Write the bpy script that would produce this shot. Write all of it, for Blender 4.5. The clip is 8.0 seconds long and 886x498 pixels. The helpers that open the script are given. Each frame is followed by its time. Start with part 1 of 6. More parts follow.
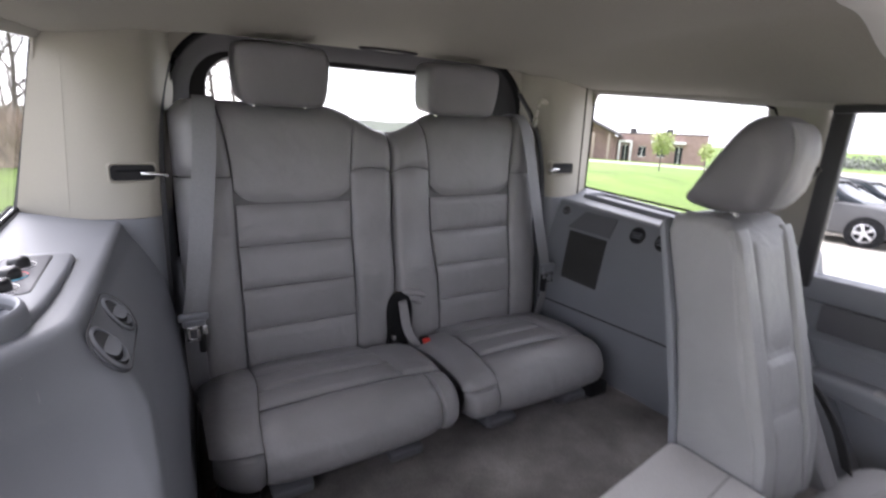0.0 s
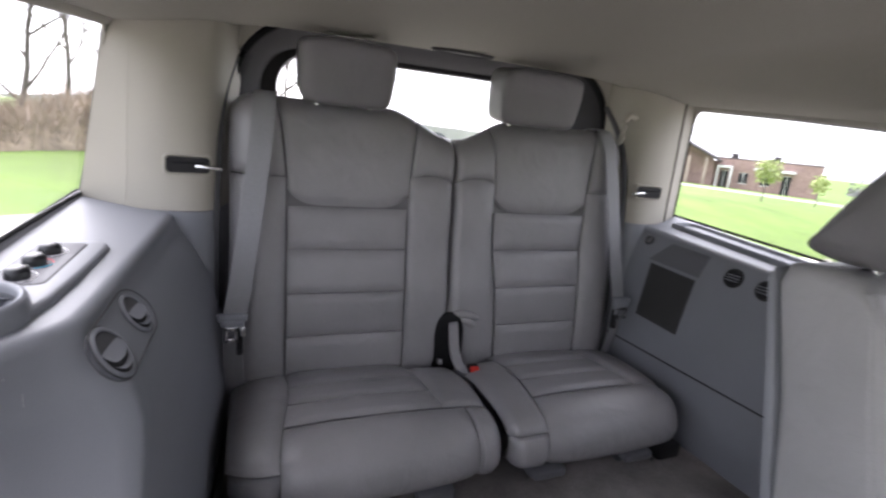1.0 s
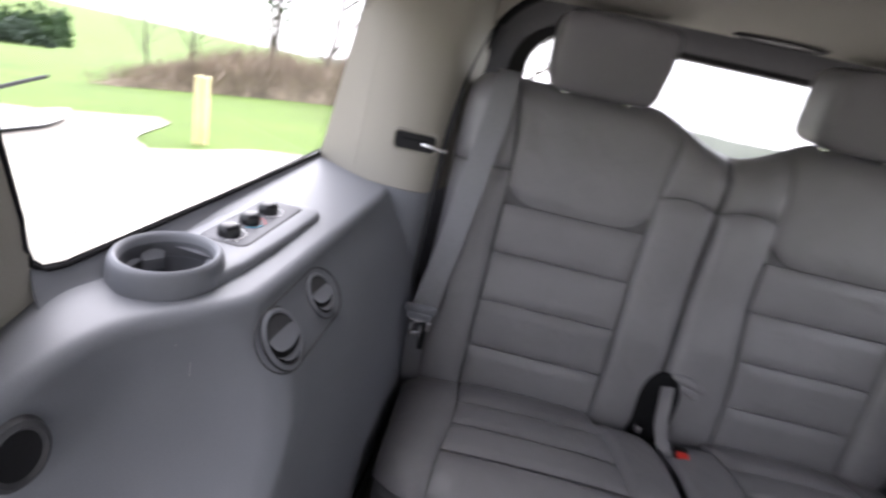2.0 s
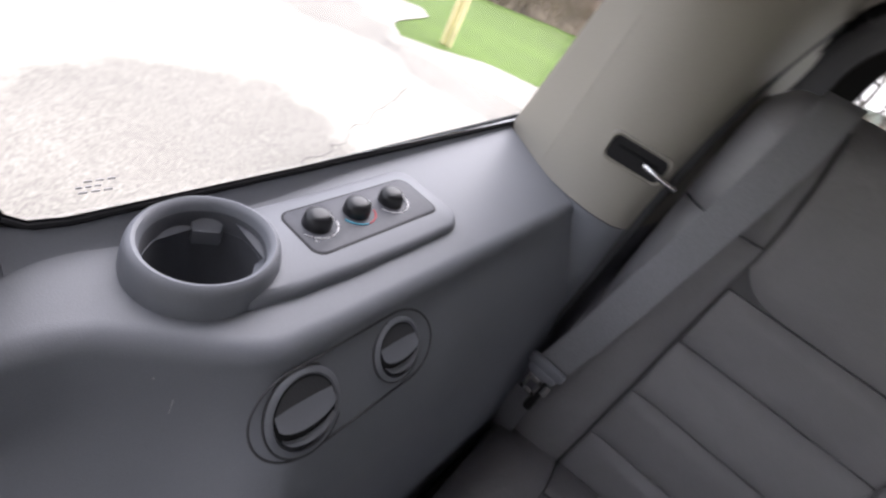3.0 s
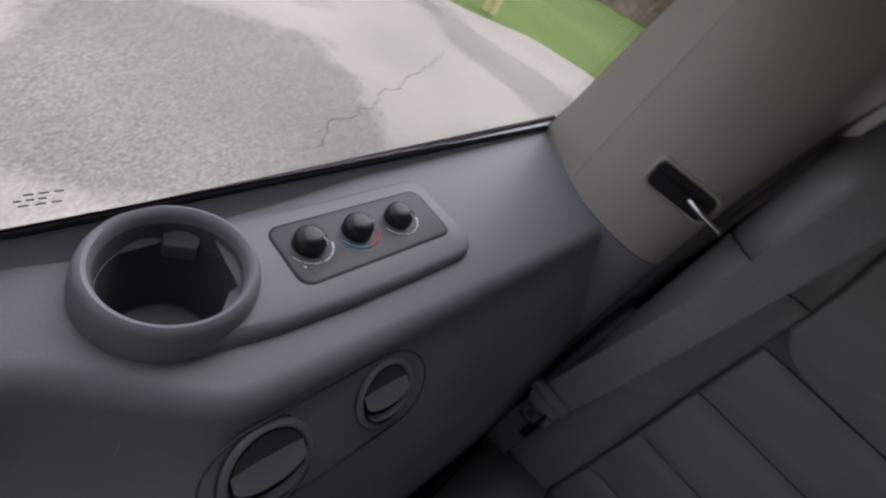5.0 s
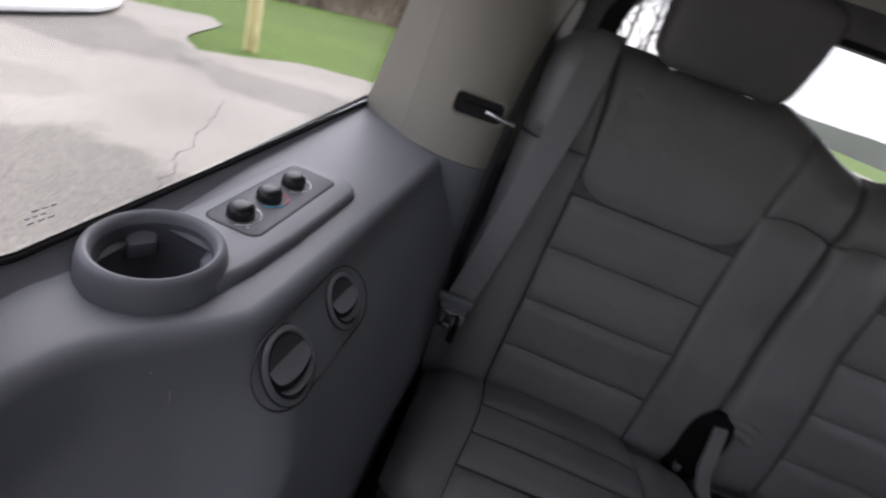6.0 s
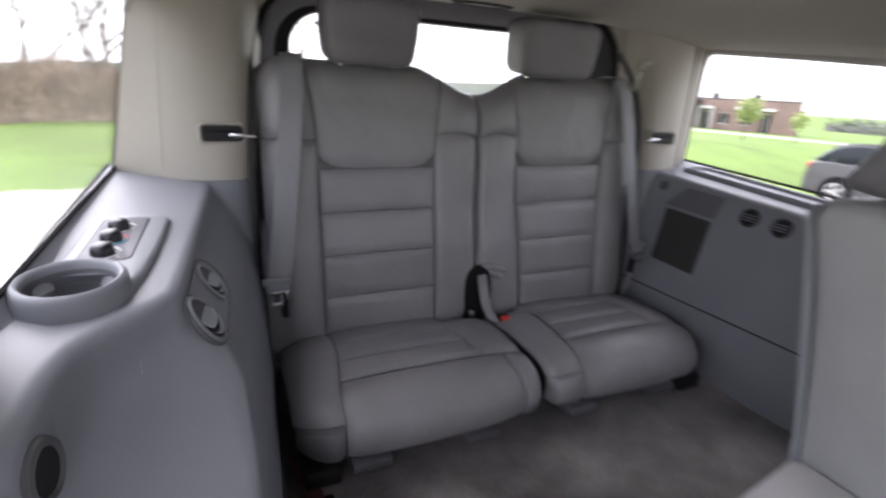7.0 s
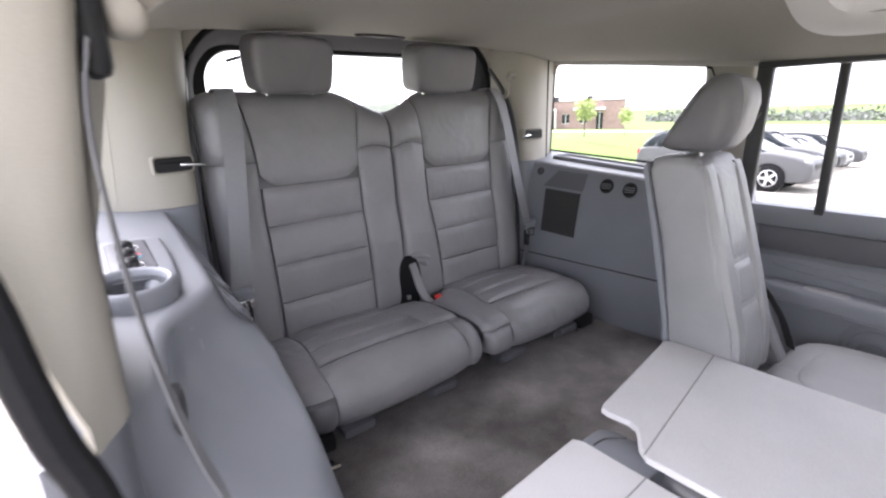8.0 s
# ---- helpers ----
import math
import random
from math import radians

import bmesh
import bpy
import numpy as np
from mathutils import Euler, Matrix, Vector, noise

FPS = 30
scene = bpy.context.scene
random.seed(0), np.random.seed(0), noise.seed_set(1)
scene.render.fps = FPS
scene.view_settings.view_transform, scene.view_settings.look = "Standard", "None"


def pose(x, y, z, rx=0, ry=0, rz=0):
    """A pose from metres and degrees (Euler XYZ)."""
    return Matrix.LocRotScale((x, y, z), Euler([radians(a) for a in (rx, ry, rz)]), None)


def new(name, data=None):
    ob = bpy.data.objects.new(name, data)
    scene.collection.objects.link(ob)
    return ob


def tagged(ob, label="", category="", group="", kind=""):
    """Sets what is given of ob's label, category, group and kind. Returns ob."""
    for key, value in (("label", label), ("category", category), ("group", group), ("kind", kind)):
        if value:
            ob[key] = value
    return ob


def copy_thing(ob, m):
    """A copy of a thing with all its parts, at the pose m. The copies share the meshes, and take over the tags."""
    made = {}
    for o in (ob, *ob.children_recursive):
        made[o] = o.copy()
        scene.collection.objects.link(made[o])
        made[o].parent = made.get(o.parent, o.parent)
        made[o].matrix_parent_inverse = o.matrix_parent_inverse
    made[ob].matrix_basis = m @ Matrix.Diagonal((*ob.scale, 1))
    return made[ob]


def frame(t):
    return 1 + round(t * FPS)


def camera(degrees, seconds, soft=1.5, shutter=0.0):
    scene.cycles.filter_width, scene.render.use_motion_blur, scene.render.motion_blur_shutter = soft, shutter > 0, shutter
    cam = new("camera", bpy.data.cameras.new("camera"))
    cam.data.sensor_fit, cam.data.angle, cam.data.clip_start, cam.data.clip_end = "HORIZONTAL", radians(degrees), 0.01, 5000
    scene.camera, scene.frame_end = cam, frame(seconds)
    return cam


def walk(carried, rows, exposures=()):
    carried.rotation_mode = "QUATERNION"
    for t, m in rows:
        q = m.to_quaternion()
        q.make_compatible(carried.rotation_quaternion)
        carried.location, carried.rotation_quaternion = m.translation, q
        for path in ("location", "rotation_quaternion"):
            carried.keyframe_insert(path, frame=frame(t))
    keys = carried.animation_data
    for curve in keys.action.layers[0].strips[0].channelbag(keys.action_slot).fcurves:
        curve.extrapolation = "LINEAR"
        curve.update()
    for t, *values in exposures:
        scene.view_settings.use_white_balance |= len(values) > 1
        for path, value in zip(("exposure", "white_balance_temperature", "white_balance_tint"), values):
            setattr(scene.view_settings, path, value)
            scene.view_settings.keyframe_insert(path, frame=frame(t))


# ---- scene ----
cam = camera(85.0, 8.0, soft=2.3, shutter=0.5)
# seconds, eye in metres, Euler degrees
PATH = [
    (0.0, -0.548, -0.081, 1.516, 76.30, -2.04, -30.68),
    (0.5, -0.502, -0.029, 1.516, 79.20, -5.45, -27.15),
    (1.0, -0.463, -0.002, 1.516, 76.79, -5.38, -20.86),
    (1.5, -0.507, 0.075, 1.502, 75.94, -8.50, -11.54),
    (2.0, -0.449, 0.169, 1.522, 71.24, -12.08, 6.49),
    (2.2, -0.451, 0.232, 1.535, 67.40, -13.94, 13.77),
    (3.3, -0.527, 0.461, 1.560, 48.87, -26.13, 46.50),
    (3.5, -0.542, 0.486, 1.560, 44.50, -28.36, 52.07),
    (4.0, -0.565, 0.523, 1.566, 40.61, -27.78, 56.50),
    (5.3, -0.533, 0.441, 1.571, 51.79, -25.79, 35.45),
    (5.5, -0.518, 0.408, 1.566, 54.50, -23.82, 29.23),
    (6.0, -0.502, 0.308, 1.546, 61.98, -18.27, 13.57),
    (6.5, -0.512, 0.173, 1.524, 68.76, -10.31, -2.96),
    (7.0, -0.573, 0.011, 1.517, 71.72, -2.86, -23.38),
    (7.5, -0.683, -0.063, 1.501, 73.69, 0.93, -36.03),
    (8.0, -0.788, -0.111, 1.505, 74.04, 1.94, -39.06),
]
EXPOSURE = [(t, e, 6300, 21) for t, e in ((0.0, 3.6), (1.0, 3.65), (2.2, 3.55), (3.3, 2.8), (4.2, 2.25), (5.4, 1.85), (6.0, 2.2), (6.6, 3.1), (7.0, 3.5), (7.5, 3.75), (8.0, 4.1))]
walk(cam, [(t, pose(x, y, z, rx, ry, rz)) for t, x, y, z, rx, ry, rz in PATH], EXPOSURE)

# ---- world and sun: bright overcast ----
world = bpy.data.worlds.new("overcast")
scene.world = world
world.use_nodes = True
wn, wl = world.node_tree.nodes, world.node_tree.links
sky = wn.new("ShaderNodeTexSky")
sky.sky_type, sky.sun_disc = "NISHITA", False
sky.sun_elevation, sky.sun_rotation = radians(52), radians(-6)
sky.air_density, sky.dust_density, sky.ozone_density = 1.5, 2.0, 1.0
pale = wn.new("ShaderNodeHueSaturation")
pale.inputs["Saturation"].default_value = 0.25
cloud = wn.new("ShaderNodeMix")
cloud.data_type = "RGBA"
cloud.inputs["Factor"].default_value = 0.75
cloud.inputs[7].default_value = (1.55, 1.60, 1.68, 1)
wl.new(sky.outputs[0], pale.inputs["Color"])
wl.new(pale.outputs[0], cloud.inputs[6])
wl.new(cloud.outputs[2], wn["Background"].inputs["Color"])
wn["Background"].inputs["Strength"].default_value = 0.15
sun = new("sun", bpy.data.lights.new("sun", "SUN"))
sun.data.energy, sun.data.angle, sun.data.color = 1.0, radians(90), (1.0, 0.98, 0.95)
sun.rotation_euler = Euler((radians(-38), 0, radians(6)))


# ---- materials ----
def material(name, colour, rough=0.5, metal=0.0, grain=0.0, grain_scale=200.0, bump=0.0, bump_scale=300.0, stain=0.0, stain_scale=6.0, vary=0.0, spec=0.5, crease=0.0):
    """Colour with grain and stains at two scales, relief, and a roughness that varies a little."""
    m = bpy.data.materials.new(name)
    m.use_nodes = True
    n, l = m.node_tree.nodes, m.node_tree.links
    b = n["Principled BSDF"]
    b.inputs["Roughness"].default_value, b.inputs["Metallic"].default_value = rough, metal
    b.inputs["Specular IOR Level"].default_value = spec
    co = n.new("ShaderNodeTexCoord")
    base = n.new("ShaderNodeRGB")
    base.outputs[0].default_value = (*colour, 1)
    out = base.outputs[0]

    def shade(amount, scale, detail, source):
        t = n.new("ShaderNodeTexNoise")
        t.inputs["Scale"].default_value, t.inputs["Detail"].default_value = scale, detail
        l.new(co.outputs["Object"], t.inputs["Vector"])
        r = n.new("ShaderNodeMapRange")
        r.inputs["From Min"].default_value, r.inputs["From Max"].default_value = 0.3, 0.7
        r.inputs["To Min"].default_value, r.inputs["To Max"].default_value = 1 - amount, 1 + amount
        l.new(t.outputs["Fac"], r.inputs["Value"])
        v = n.new("ShaderNodeVectorMath")
        v.operation = "SCALE"
        l.new(source, v.inputs[0])
        l.new(r.outputs[0], v.inputs["Scale"])
        return v.outputs[0], t

    if grain:
        out, _ = shade(grain, grain_scale, 3, out)
    if stain:
        out, t = shade(stain, stain_scale, 4, out)
        r = n.new("ShaderNodeMapRange")
        r.inputs["To Min"].default_value, r.inputs["To Max"].default_value = max(0.05, rough - 0.1), min(1, rough + 0.1)
        l.new(t.outputs["Fac"], r.inputs["Value"])
        l.new(r.outputs[0], b.inputs["Roughness"])
    if vary:
        oi = n.new("ShaderNodeObjectInfo")
        r = n.new("ShaderNodeMapRange")
        r.inputs["To Min"].default_value, r.inputs["To Max"].default_value = 1 - vary, 1 + vary
        l.new(oi.outputs["Random"], r.inputs["Value"])
        v = n.new("ShaderNodeVectorMath")
        v.operation = "SCALE"
        l.new(out, v.inputs[0])
        l.new(r.outputs[0], v.inputs["Scale"])
        out = v.outputs[0]
    l.new(out, b.inputs["Base Color"])
    if bump:
        t = n.new("ShaderNodeTexNoise")
        t.inputs["Scale"].default_value, t.inputs["Detail"].default_value = bump_scale, 4
        l.new(co.outputs["Object"], t.inputs["Vector"])
        k = n.new("ShaderNodeBump")
        k.inputs["Strength"].default_value, k.inputs["Distance"].default_value = bump, 0.002
        l.new(t.outputs["Fac"], k.inputs["Height"])
        l.new(k.outputs[0], b.inputs["Normal"])
        if crease:
            # soft pulls and wrinkles under the fine grain
            t2, k2 = n.new("ShaderNodeTexNoise"), n.new("ShaderNodeBump")
            t2.inputs["Scale"].default_value, t2.inputs["Detail"].default_value, t2.inputs["Distortion"].default_value = 16, 3, 0.8
            l.new(co.outputs["Object"], t2.inputs["Vector"])
            k2.inputs["Strength"].default_value, k2.inputs["Distance"].default_value = crease, 0.012
            l.new(t2.outputs["Fac"], k2.inputs["Height"])
            l.new(k2.outputs[0], k.inputs["Normal"])
    return m


LEATHER = material("grey_leather", (0.222, 0.217, 0.225), 0.34, grain=0.05, grain_scale=500, bump=0.25, bump_scale=420, stain=0.07, stain_scale=9, vary=0.04, crease=0.30)
# seat leather set darker and rougher, for the headrests
HEADREST = material("darker_headrest_leather", (0.140, 0.137, 0.143), 0.48, grain=0.05, grain_scale=500, bump=0.25, bump_scale=420, stain=0.07, stain_scale=9, vary=0.04, crease=0.25)
DARK_RED = material("dark_red_webbing", (0.055, 0.012, 0.014), 0.8, grain=0.15, grain_scale=500)
LEATHER_DARK = material("dark_grey_leather", (0.13, 0.129, 0.134), 0.5, grain=0.05, grain_scale=500, bump=0.25, bump_scale=420, stain=0.06, stain_scale=9)
PLASTIC = material("grey_trim_plastic", (0.184, 0.192, 0.212), 0.48, grain=0.04, grain_scale=900, bump=0.10, bump_scale=900, stain=0.06, stain_scale=5, spec=0.42)
PLASTIC_DARK = material("charcoal_trim_plastic", (0.055, 0.056, 0.06), 0.55, grain=0.05, grain_scale=700, bump=0.3, bump_scale=650, stain=0.06, stain_scale=5)
GATE_TRIM = material("matt_charcoal_gate_trim", (0.040, 0.040, 0.043), 0.85, grain=0.06, grain_scale=600, bump=0.2, bump_scale=600, stain=0.06, stain_scale=5, spec=0.12)
KNOB_PANEL = material("dark_grey_control_panel", (0.085, 0.086, 0.098), 0.5, grain=0.05, stain=0.05, spec=0.3)
KNOB = material("satin_black_knob", (0.012, 0.012, 0.014), 0.32, grain=0.05, stain=0.05, spec=0.5)
WELL_SHADE = material("shaded_cup_well_plastic", (0.115, 0.119, 0.130), 0.6, grain=0.05, grain_scale=700, bump=0.2, bump_scale=650, stain=0.06, stain_scale=5, spec=0.3)
DOOR_BAND = material("mid_grey_door_band", (0.100, 0.100, 0.108), 0.55, grain=0.05, grain_scale=600, bump=0.3, bump_scale=500, stain=0.06, stain_scale=5)
BLACK = material("black_plastic", (0.010, 0.010, 0.011), 0.5, grain=0.1, stain=0.1, spec=0.3)
RUBBER = material("black_rubber", (0.011, 0.011, 0.012), 0.8, grain=0.1, stain=0.1, spec=0.12)
BEIGE = material("light_beige_pillar_trim", (0.325, 0.306, 0.262), 0.6, grain=0.03, grain_scale=500, bump=0.15, bump_scale=500, stain=0.04, stain_scale=4)
HEADLINER = material("beige_headliner_cloth", (0.245, 0.231, 0.198), 0.95, grain=0.06, grain_scale=400, bump=0.4, bump_scale=500, stain=0.04, stain_scale=3)
CARPET = material("dark_grey_carpet", (0.205, 0.193, 0.185), 0.95, grain=0.16, grain_scale=300, bump=0.8, bump_scale=350, stain=0.55, stain_scale=5, spec=0.1)
LEATHER_LIGHT = material("light_grey_leather", (0.27, 0.27, 0.275), 0.42, grain=0.05, grain_scale=500, bump=0.25, bump_scale=420, stain=0.07, stain_scale=9, crease=0.30)
CARPET_LIGHT = material("light_grey_seatback_vinyl", (0.56, 0.553, 0.555), 0.75, grain=0.05, grain_scale=400, bump=0.35, bump_scale=500, stain=0.05, stain_scale=6)
WEBBING = material("grey_belt_webbing", (0.20, 0.20, 0.21), 0.6, grain=0.12, grain_scale=500, bump=0.3, bump_scale=600)
WEBBING_BLACK = material("black_webbing", (0.02, 0.02, 0.021), 0.7, grain=0.12)
CHROME = material("bright_steel", (0.7, 0.7, 0.7), 0.2, metal=1.0, grain=0.03)
RED = material("red_release_button", (0.62, 0.03, 0.02), 0.4, grain=0.05)
WHITE_MARK = material("white_print", (0.75, 0.75, 0.75), 0.6, grain=0.02)
BLUE_MARK = material("blue_print", (0.05, 0.35, 0.5), 0.6, grain=0.02)
RED_MARK = material("red_print", (0.5, 0.05, 0.06), 0.6, grain=0.02)
SPEAKER = material("black_speaker_mesh", (0.03, 0.03, 0.03), 0.7, grain=0.5, grain_scale=900, bump=0.8, bump_scale=900)
BODY_PAINT = material("body_paint", (0.12, 0.12, 0.13), 0.3, metal=0.4, grain=0.03, stain=0.04)


def glass_material(name, tint, gloss=0.06):
    m = bpy.data.materials.new(name)
    m.use_nodes = True
    n, l = m.node_tree.nodes, m.node_tree.links
    n.remove(n["Principled BSDF"])
    clear, shine, mix, fr = n.new("ShaderNodeBsdfTransparent"), n.new("ShaderNodeBsdfGlossy"), n.new("ShaderNodeMixShader"), n.new("ShaderNodeLayerWeight")
    clear.inputs["Color"].default_value = (*tint, 1)
    shine.inputs["Roughness"].default_value = 0.02
    fr.inputs["Blend"].default_value = 0.5
    rise, base = n.new("ShaderNodeMath"), n.new("ShaderNodeMath")
    rise.operation, base.operation = "POWER", "MULTIPLY_ADD"
    rise.inputs[1].default_value, base.inputs[1].default_value, base.inputs[2].default_value = 5.0, 0.5, 0.02
    l.new(fr.outputs["Facing"], rise.inputs[0])
    l.new(rise.outputs[0], base.inputs[0])
    l.new(base.outputs[0], mix.inputs[0])
    l.new(clear.outputs[0], mix.inputs[1])
    l.new(shine.outputs[0], mix.inputs[2])
    l.new(mix.outputs[0], n["Material Output"].inputs["Surface"])
    return m


GLASS = glass_material("window_glass", (0.90, 0.92, 0.91))
TINTED = glass_material("privacy_glass", (0.84, 0.85, 0.85))
SUNROOF = glass_material("dark_roof_glass", (0.5, 0.5, 0.51))
CAR_GLASS = material("dark_car_glass", (0.02, 0.025, 0.03), 0.12, grain=0.05, spec=0.25)


# ---- mesh helpers ----
def part(name, bm, mat, parent=None, label="", sharp=40):
    bmesh.ops.remove_doubles(bm, verts=bm.verts, dist=1e-6)
    bmesh.ops.recalc_face_normals(bm, faces=bm.faces)
    me = bpy.data.meshes.new(name)
    bm.to_mesh(me)
    bm.free()
    me.materials.append(mat)
    me.polygons.foreach_set("use_smooth", [True] * len(me.polygons))
    me.set_sharp_from_angle(angle=radians(sharp))
    ob = new(name, me)
    if parent is not None:
        ob.parent = parent
        ob.matrix_parent_inverse = parent.matrix_world.inverted()
    return tagged(ob, label)


def thing(name, base, label, category, group="", kind=""):
    ob = new(name)
    ob.location = base
    ob.empty_display_size = 0.05
    bpy.context.view_layer.update()
    ob.matrix_world = Matrix.Translation(base)
    return tagged(ob, label, category, group, kind)


def grid(rows, close_u=False, close_v=False):
    """A bmesh from rows of points."""
    bm = bmesh.new()
    vs = [[bm.verts.new(p) for p in r] for r in rows]
    nr, nc = len(vs), len(vs[0])
    for i in range(nr if close_v else nr - 1):
        for j in range(nc if close_u else nc - 1):
            a, b, c, e = vs[i][j], vs[i][(j + 1) % nc], vs[(i + 1) % nr][(j + 1) % nc], vs[(i + 1) % nr][j]
            try:
                bm.faces.new((a, b, c, e))
            except ValueError:
                pass
    return bm


def thick(bm, d):
    """Gives a sheet thickness d."""
    bmesh.ops.recalc_face_normals(bm, faces=bm.faces)
    bmesh.ops.solidify(bm, geom=bm.faces[:], thickness=d)
    return bm


def soft_box(cx, cy, cz, sx, sy, sz, power=6.0, cuts=8, turn=None):
    """A box with rounded edges; sizes are full sizes, power sets how square it is."""
    bm = bmesh.new()
    bmesh.ops.create_cube(bm, size=2)
    bmesh.ops.subdivide_edges(bm, edges=bm.edges[:], cuts=cuts, use_grid_fill=True)
    for v in bm.verts:
        q = [abs(c) ** power for c in v.co]
        v.co /= sum(q) ** (1 / power)
        v.co = Vector((v.co.x * sx / 2, v.co.y * sy / 2, v.co.z * sz / 2))
    m = Matrix.Translation((cx, cy, cz)) @ (turn if turn else Matrix())
    bm.transform(m)
    return bm


def bevel_box(cx, cy, cz, sx, sy, sz, r=0.005, seg=2, turn=None):
    bm = bmesh.new()
    bmesh.ops.create_cube(bm, size=1)
    bm.transform(Matrix.Diagonal((sx, sy, sz, 1)))
    if r > 0:
        bmesh.ops.bevel(bm, geom=bm.edges[:], offset=r, segments=seg, profile=0.5, affect="EDGES")
    bm.transform(Matrix.Translation((cx, cy, cz)) @ (turn if turn else Matrix()))
    return bm


def merge(*bms):
    """Several pieces of one part in one bmesh."""
    out = bms[0]
    for b in bms[1:]:
        me = bpy.data.meshes.new("scrap")
        b.to_mesh(me)
        b.free()
        out.from_mesh(me)
        bpy.data.meshes.remove(me)
    return out


def lathe(profile, seg=32, m=None):
    """Turns (radius, height) points round z."""
    rows = [[Vector((r * math.cos(2 * math.pi * k / seg), r * math.sin(2 * math.pi * k / seg), z)) for k in range(seg)] for r, z in profile]
    bm = grid(rows, close_u=True)
    if m:
        bm.transform(m)
    return bm


def tube(points, radius, seg=8):
    """A round bar along points; the radius may be a list."""
    pts = [Vector(p) for p in points]
    rows = []
    for i, p in enumerate(pts):
        d = (pts[min(i + 1, len(pts) - 1)] - pts[max(i - 1, 0)]).normalized()
        a = d.orthogonal().normalized() if abs(d.z) > 0.9 else d.cross(Vector((0, 0, 1))).normalized()
        b = d.cross(a)
        r = radius[i] if isinstance(radius, (list, tuple)) else radius
        rows.append([p + (a * math.cos(2 * math.pi * k / seg) + b * math.sin(2 * math.pi * k / seg)) * r for k in range(seg)])
    bm = grid(rows, close_u=True)
    bm.faces.new([v for v in bm.verts[:seg]])
    bm.verts.ensure_lookup_table()
    bm.faces.new([v for v in bm.verts[-seg:]])
    return bm


def smooth_path(points, n):
    """A smooth curve of n points through the points given (Catmull-Rom)."""
    p = [Vector(q) for q in points]
    p = [2 * p[0] - p[1]] + p + [2 * p[-1] - p[-2]]
    out = []
    for k in range(n):
        t = k / (n - 1) * (len(p) - 3)
        i = min(int(t), len(p) - 4)
        t -= i
        a, b, c, e = p[i:i + 4]
        out.append(0.5 * (2 * b + (c - a) * t + (2 * a - 5 * b + 4 * c - e) * t * t + (3 * b - a - 3 * c + e) * t ** 3))
    return out


def ribbon(points, width, across, depth=0.0015, n=40):
    """A flat band along points; across is its width's direction, or one for each point."""
    path = smooth_path(points, n)
    ways = [Vector(a) for a in across] if isinstance(across[0], (tuple, list, Vector)) else [Vector(across)] * 2
    ways = smooth_path(ways, n) if len(ways) > 2 else [ways[0].lerp(ways[-1], k / (n - 1)) for k in range(n)]
    rows = [[p + w.normalized() * width * u for u in (-0.5, -0.25, 0, 0.25, 0.5)] for p, w in zip(path, ways)]
    return thick(grid(rows), depth)


def step01(a, b, x):
    t = min(1.0, max(0.0, (x - a) / (b - a)))
    return t * t * (3 - 2 * t)


def lerp(a, b, t):
    return a + (b - a) * t


def table(pairs, x):
    """Straight lines between (x, value) pairs."""
    if x <= pairs[0][0]:
        return pairs[0][1]
    for (x0, y0), (x1, y1) in zip(pairs, pairs[1:]):
        if x <= x1:
            return lerp(y0, y1, (x - x0) / (x1 - x0))
    return pairs[-1][1]


def pillow(surface, place, nu, nv, puff, roll=0.006, tuck=0.02, power=5):
    """A stuffed panel: place(u, v) gives the panel's coordinates on surface(a, b), which returns a point and its outward normal."""
    rows = []
    for j in range(-1, nv + 2):
        v = min(1, max(0, j / nv))
        row = []
        for i in range(-1, nu + 2):
            u = min(1, max(0, i / nu))
            a, b = place(u, v)
            p, nrm = surface(a, b)
            e = (1 - abs(2 * u - 1) ** power) * (1 - abs(2 * v - 1) ** power)
            h = -roll + (puff + roll) * max(0, e) ** 0.5
            if i in (-1, nu + 1) or j in (-1, nv + 1):
                h = -tuck
            row.append(p + nrm * h)
        rows.append(row)
    return grid(rows)


# ---- the car's shell ----
FLOOR, CEIL = 0.80, 1.735


def headliner_z(x, y):
    """Height of the roof lining."""
    z = CEIL + 0.010 * (1 - (x / 0.6) ** 2) - 0.022 * step01(0.75, 1.14, y)
    edge = table(((0.0, 1.595), (0.35, 1.605), (1.10, 1.675)), y)
    z -= (z - edge) * step01(0.40, 0.72, abs(x)) ** 1.2
    return z


rows = []
for j in range(49):
    y = lerp(-1.9, 1.165, j / 48)
    rows.append([Vector((lerp(-0.70, 0.70, i / 40), y, headliner_z(lerp(-0.70, 0.70, i / 40), y))) for i in range(41)])
bm = grid(rows)
# an opening for the roof light over the second row
bmesh.ops.delete(bm, geom=[f for f in bm.faces if 0.31 < f.calc_center_median().x < 0.57 and -0.08 < f.calc_center_median().y < 0.25], context="FACES")
thick(bm, 0.012)
tagged(part("ceiling", bm, HEADLINER), "beige cloth headliner with soft rounded sides", "ceiling", kind="structure")
bm = grid([[Vector((lerp(-0.5, 0.5, i / 24), y, headliner_z(lerp(-0.5, 0.5, i / 24), 1.165) + dz)) for i in range(25)]
           for y, dz in ((1.158, -0.002), (1.166, -0.006), (1.176, -0.004), (1.182, 0.006))])
tagged(part("trim", thick(bm, 0.004), BEIGE), "pale plastic edge strip along the headliner's rear", "trim", kind="structure")
latch = thing("lift_gate_latch_cover", (0, 1.12, 1.70), "black oval latch recess in the headliner's rear edge", "latch cover")
bm = lathe([(0.0, 0.0), (0.9, 0.0), (1.0, -0.3), (1.06, 0.3), (1.0, 0.8)], 40)
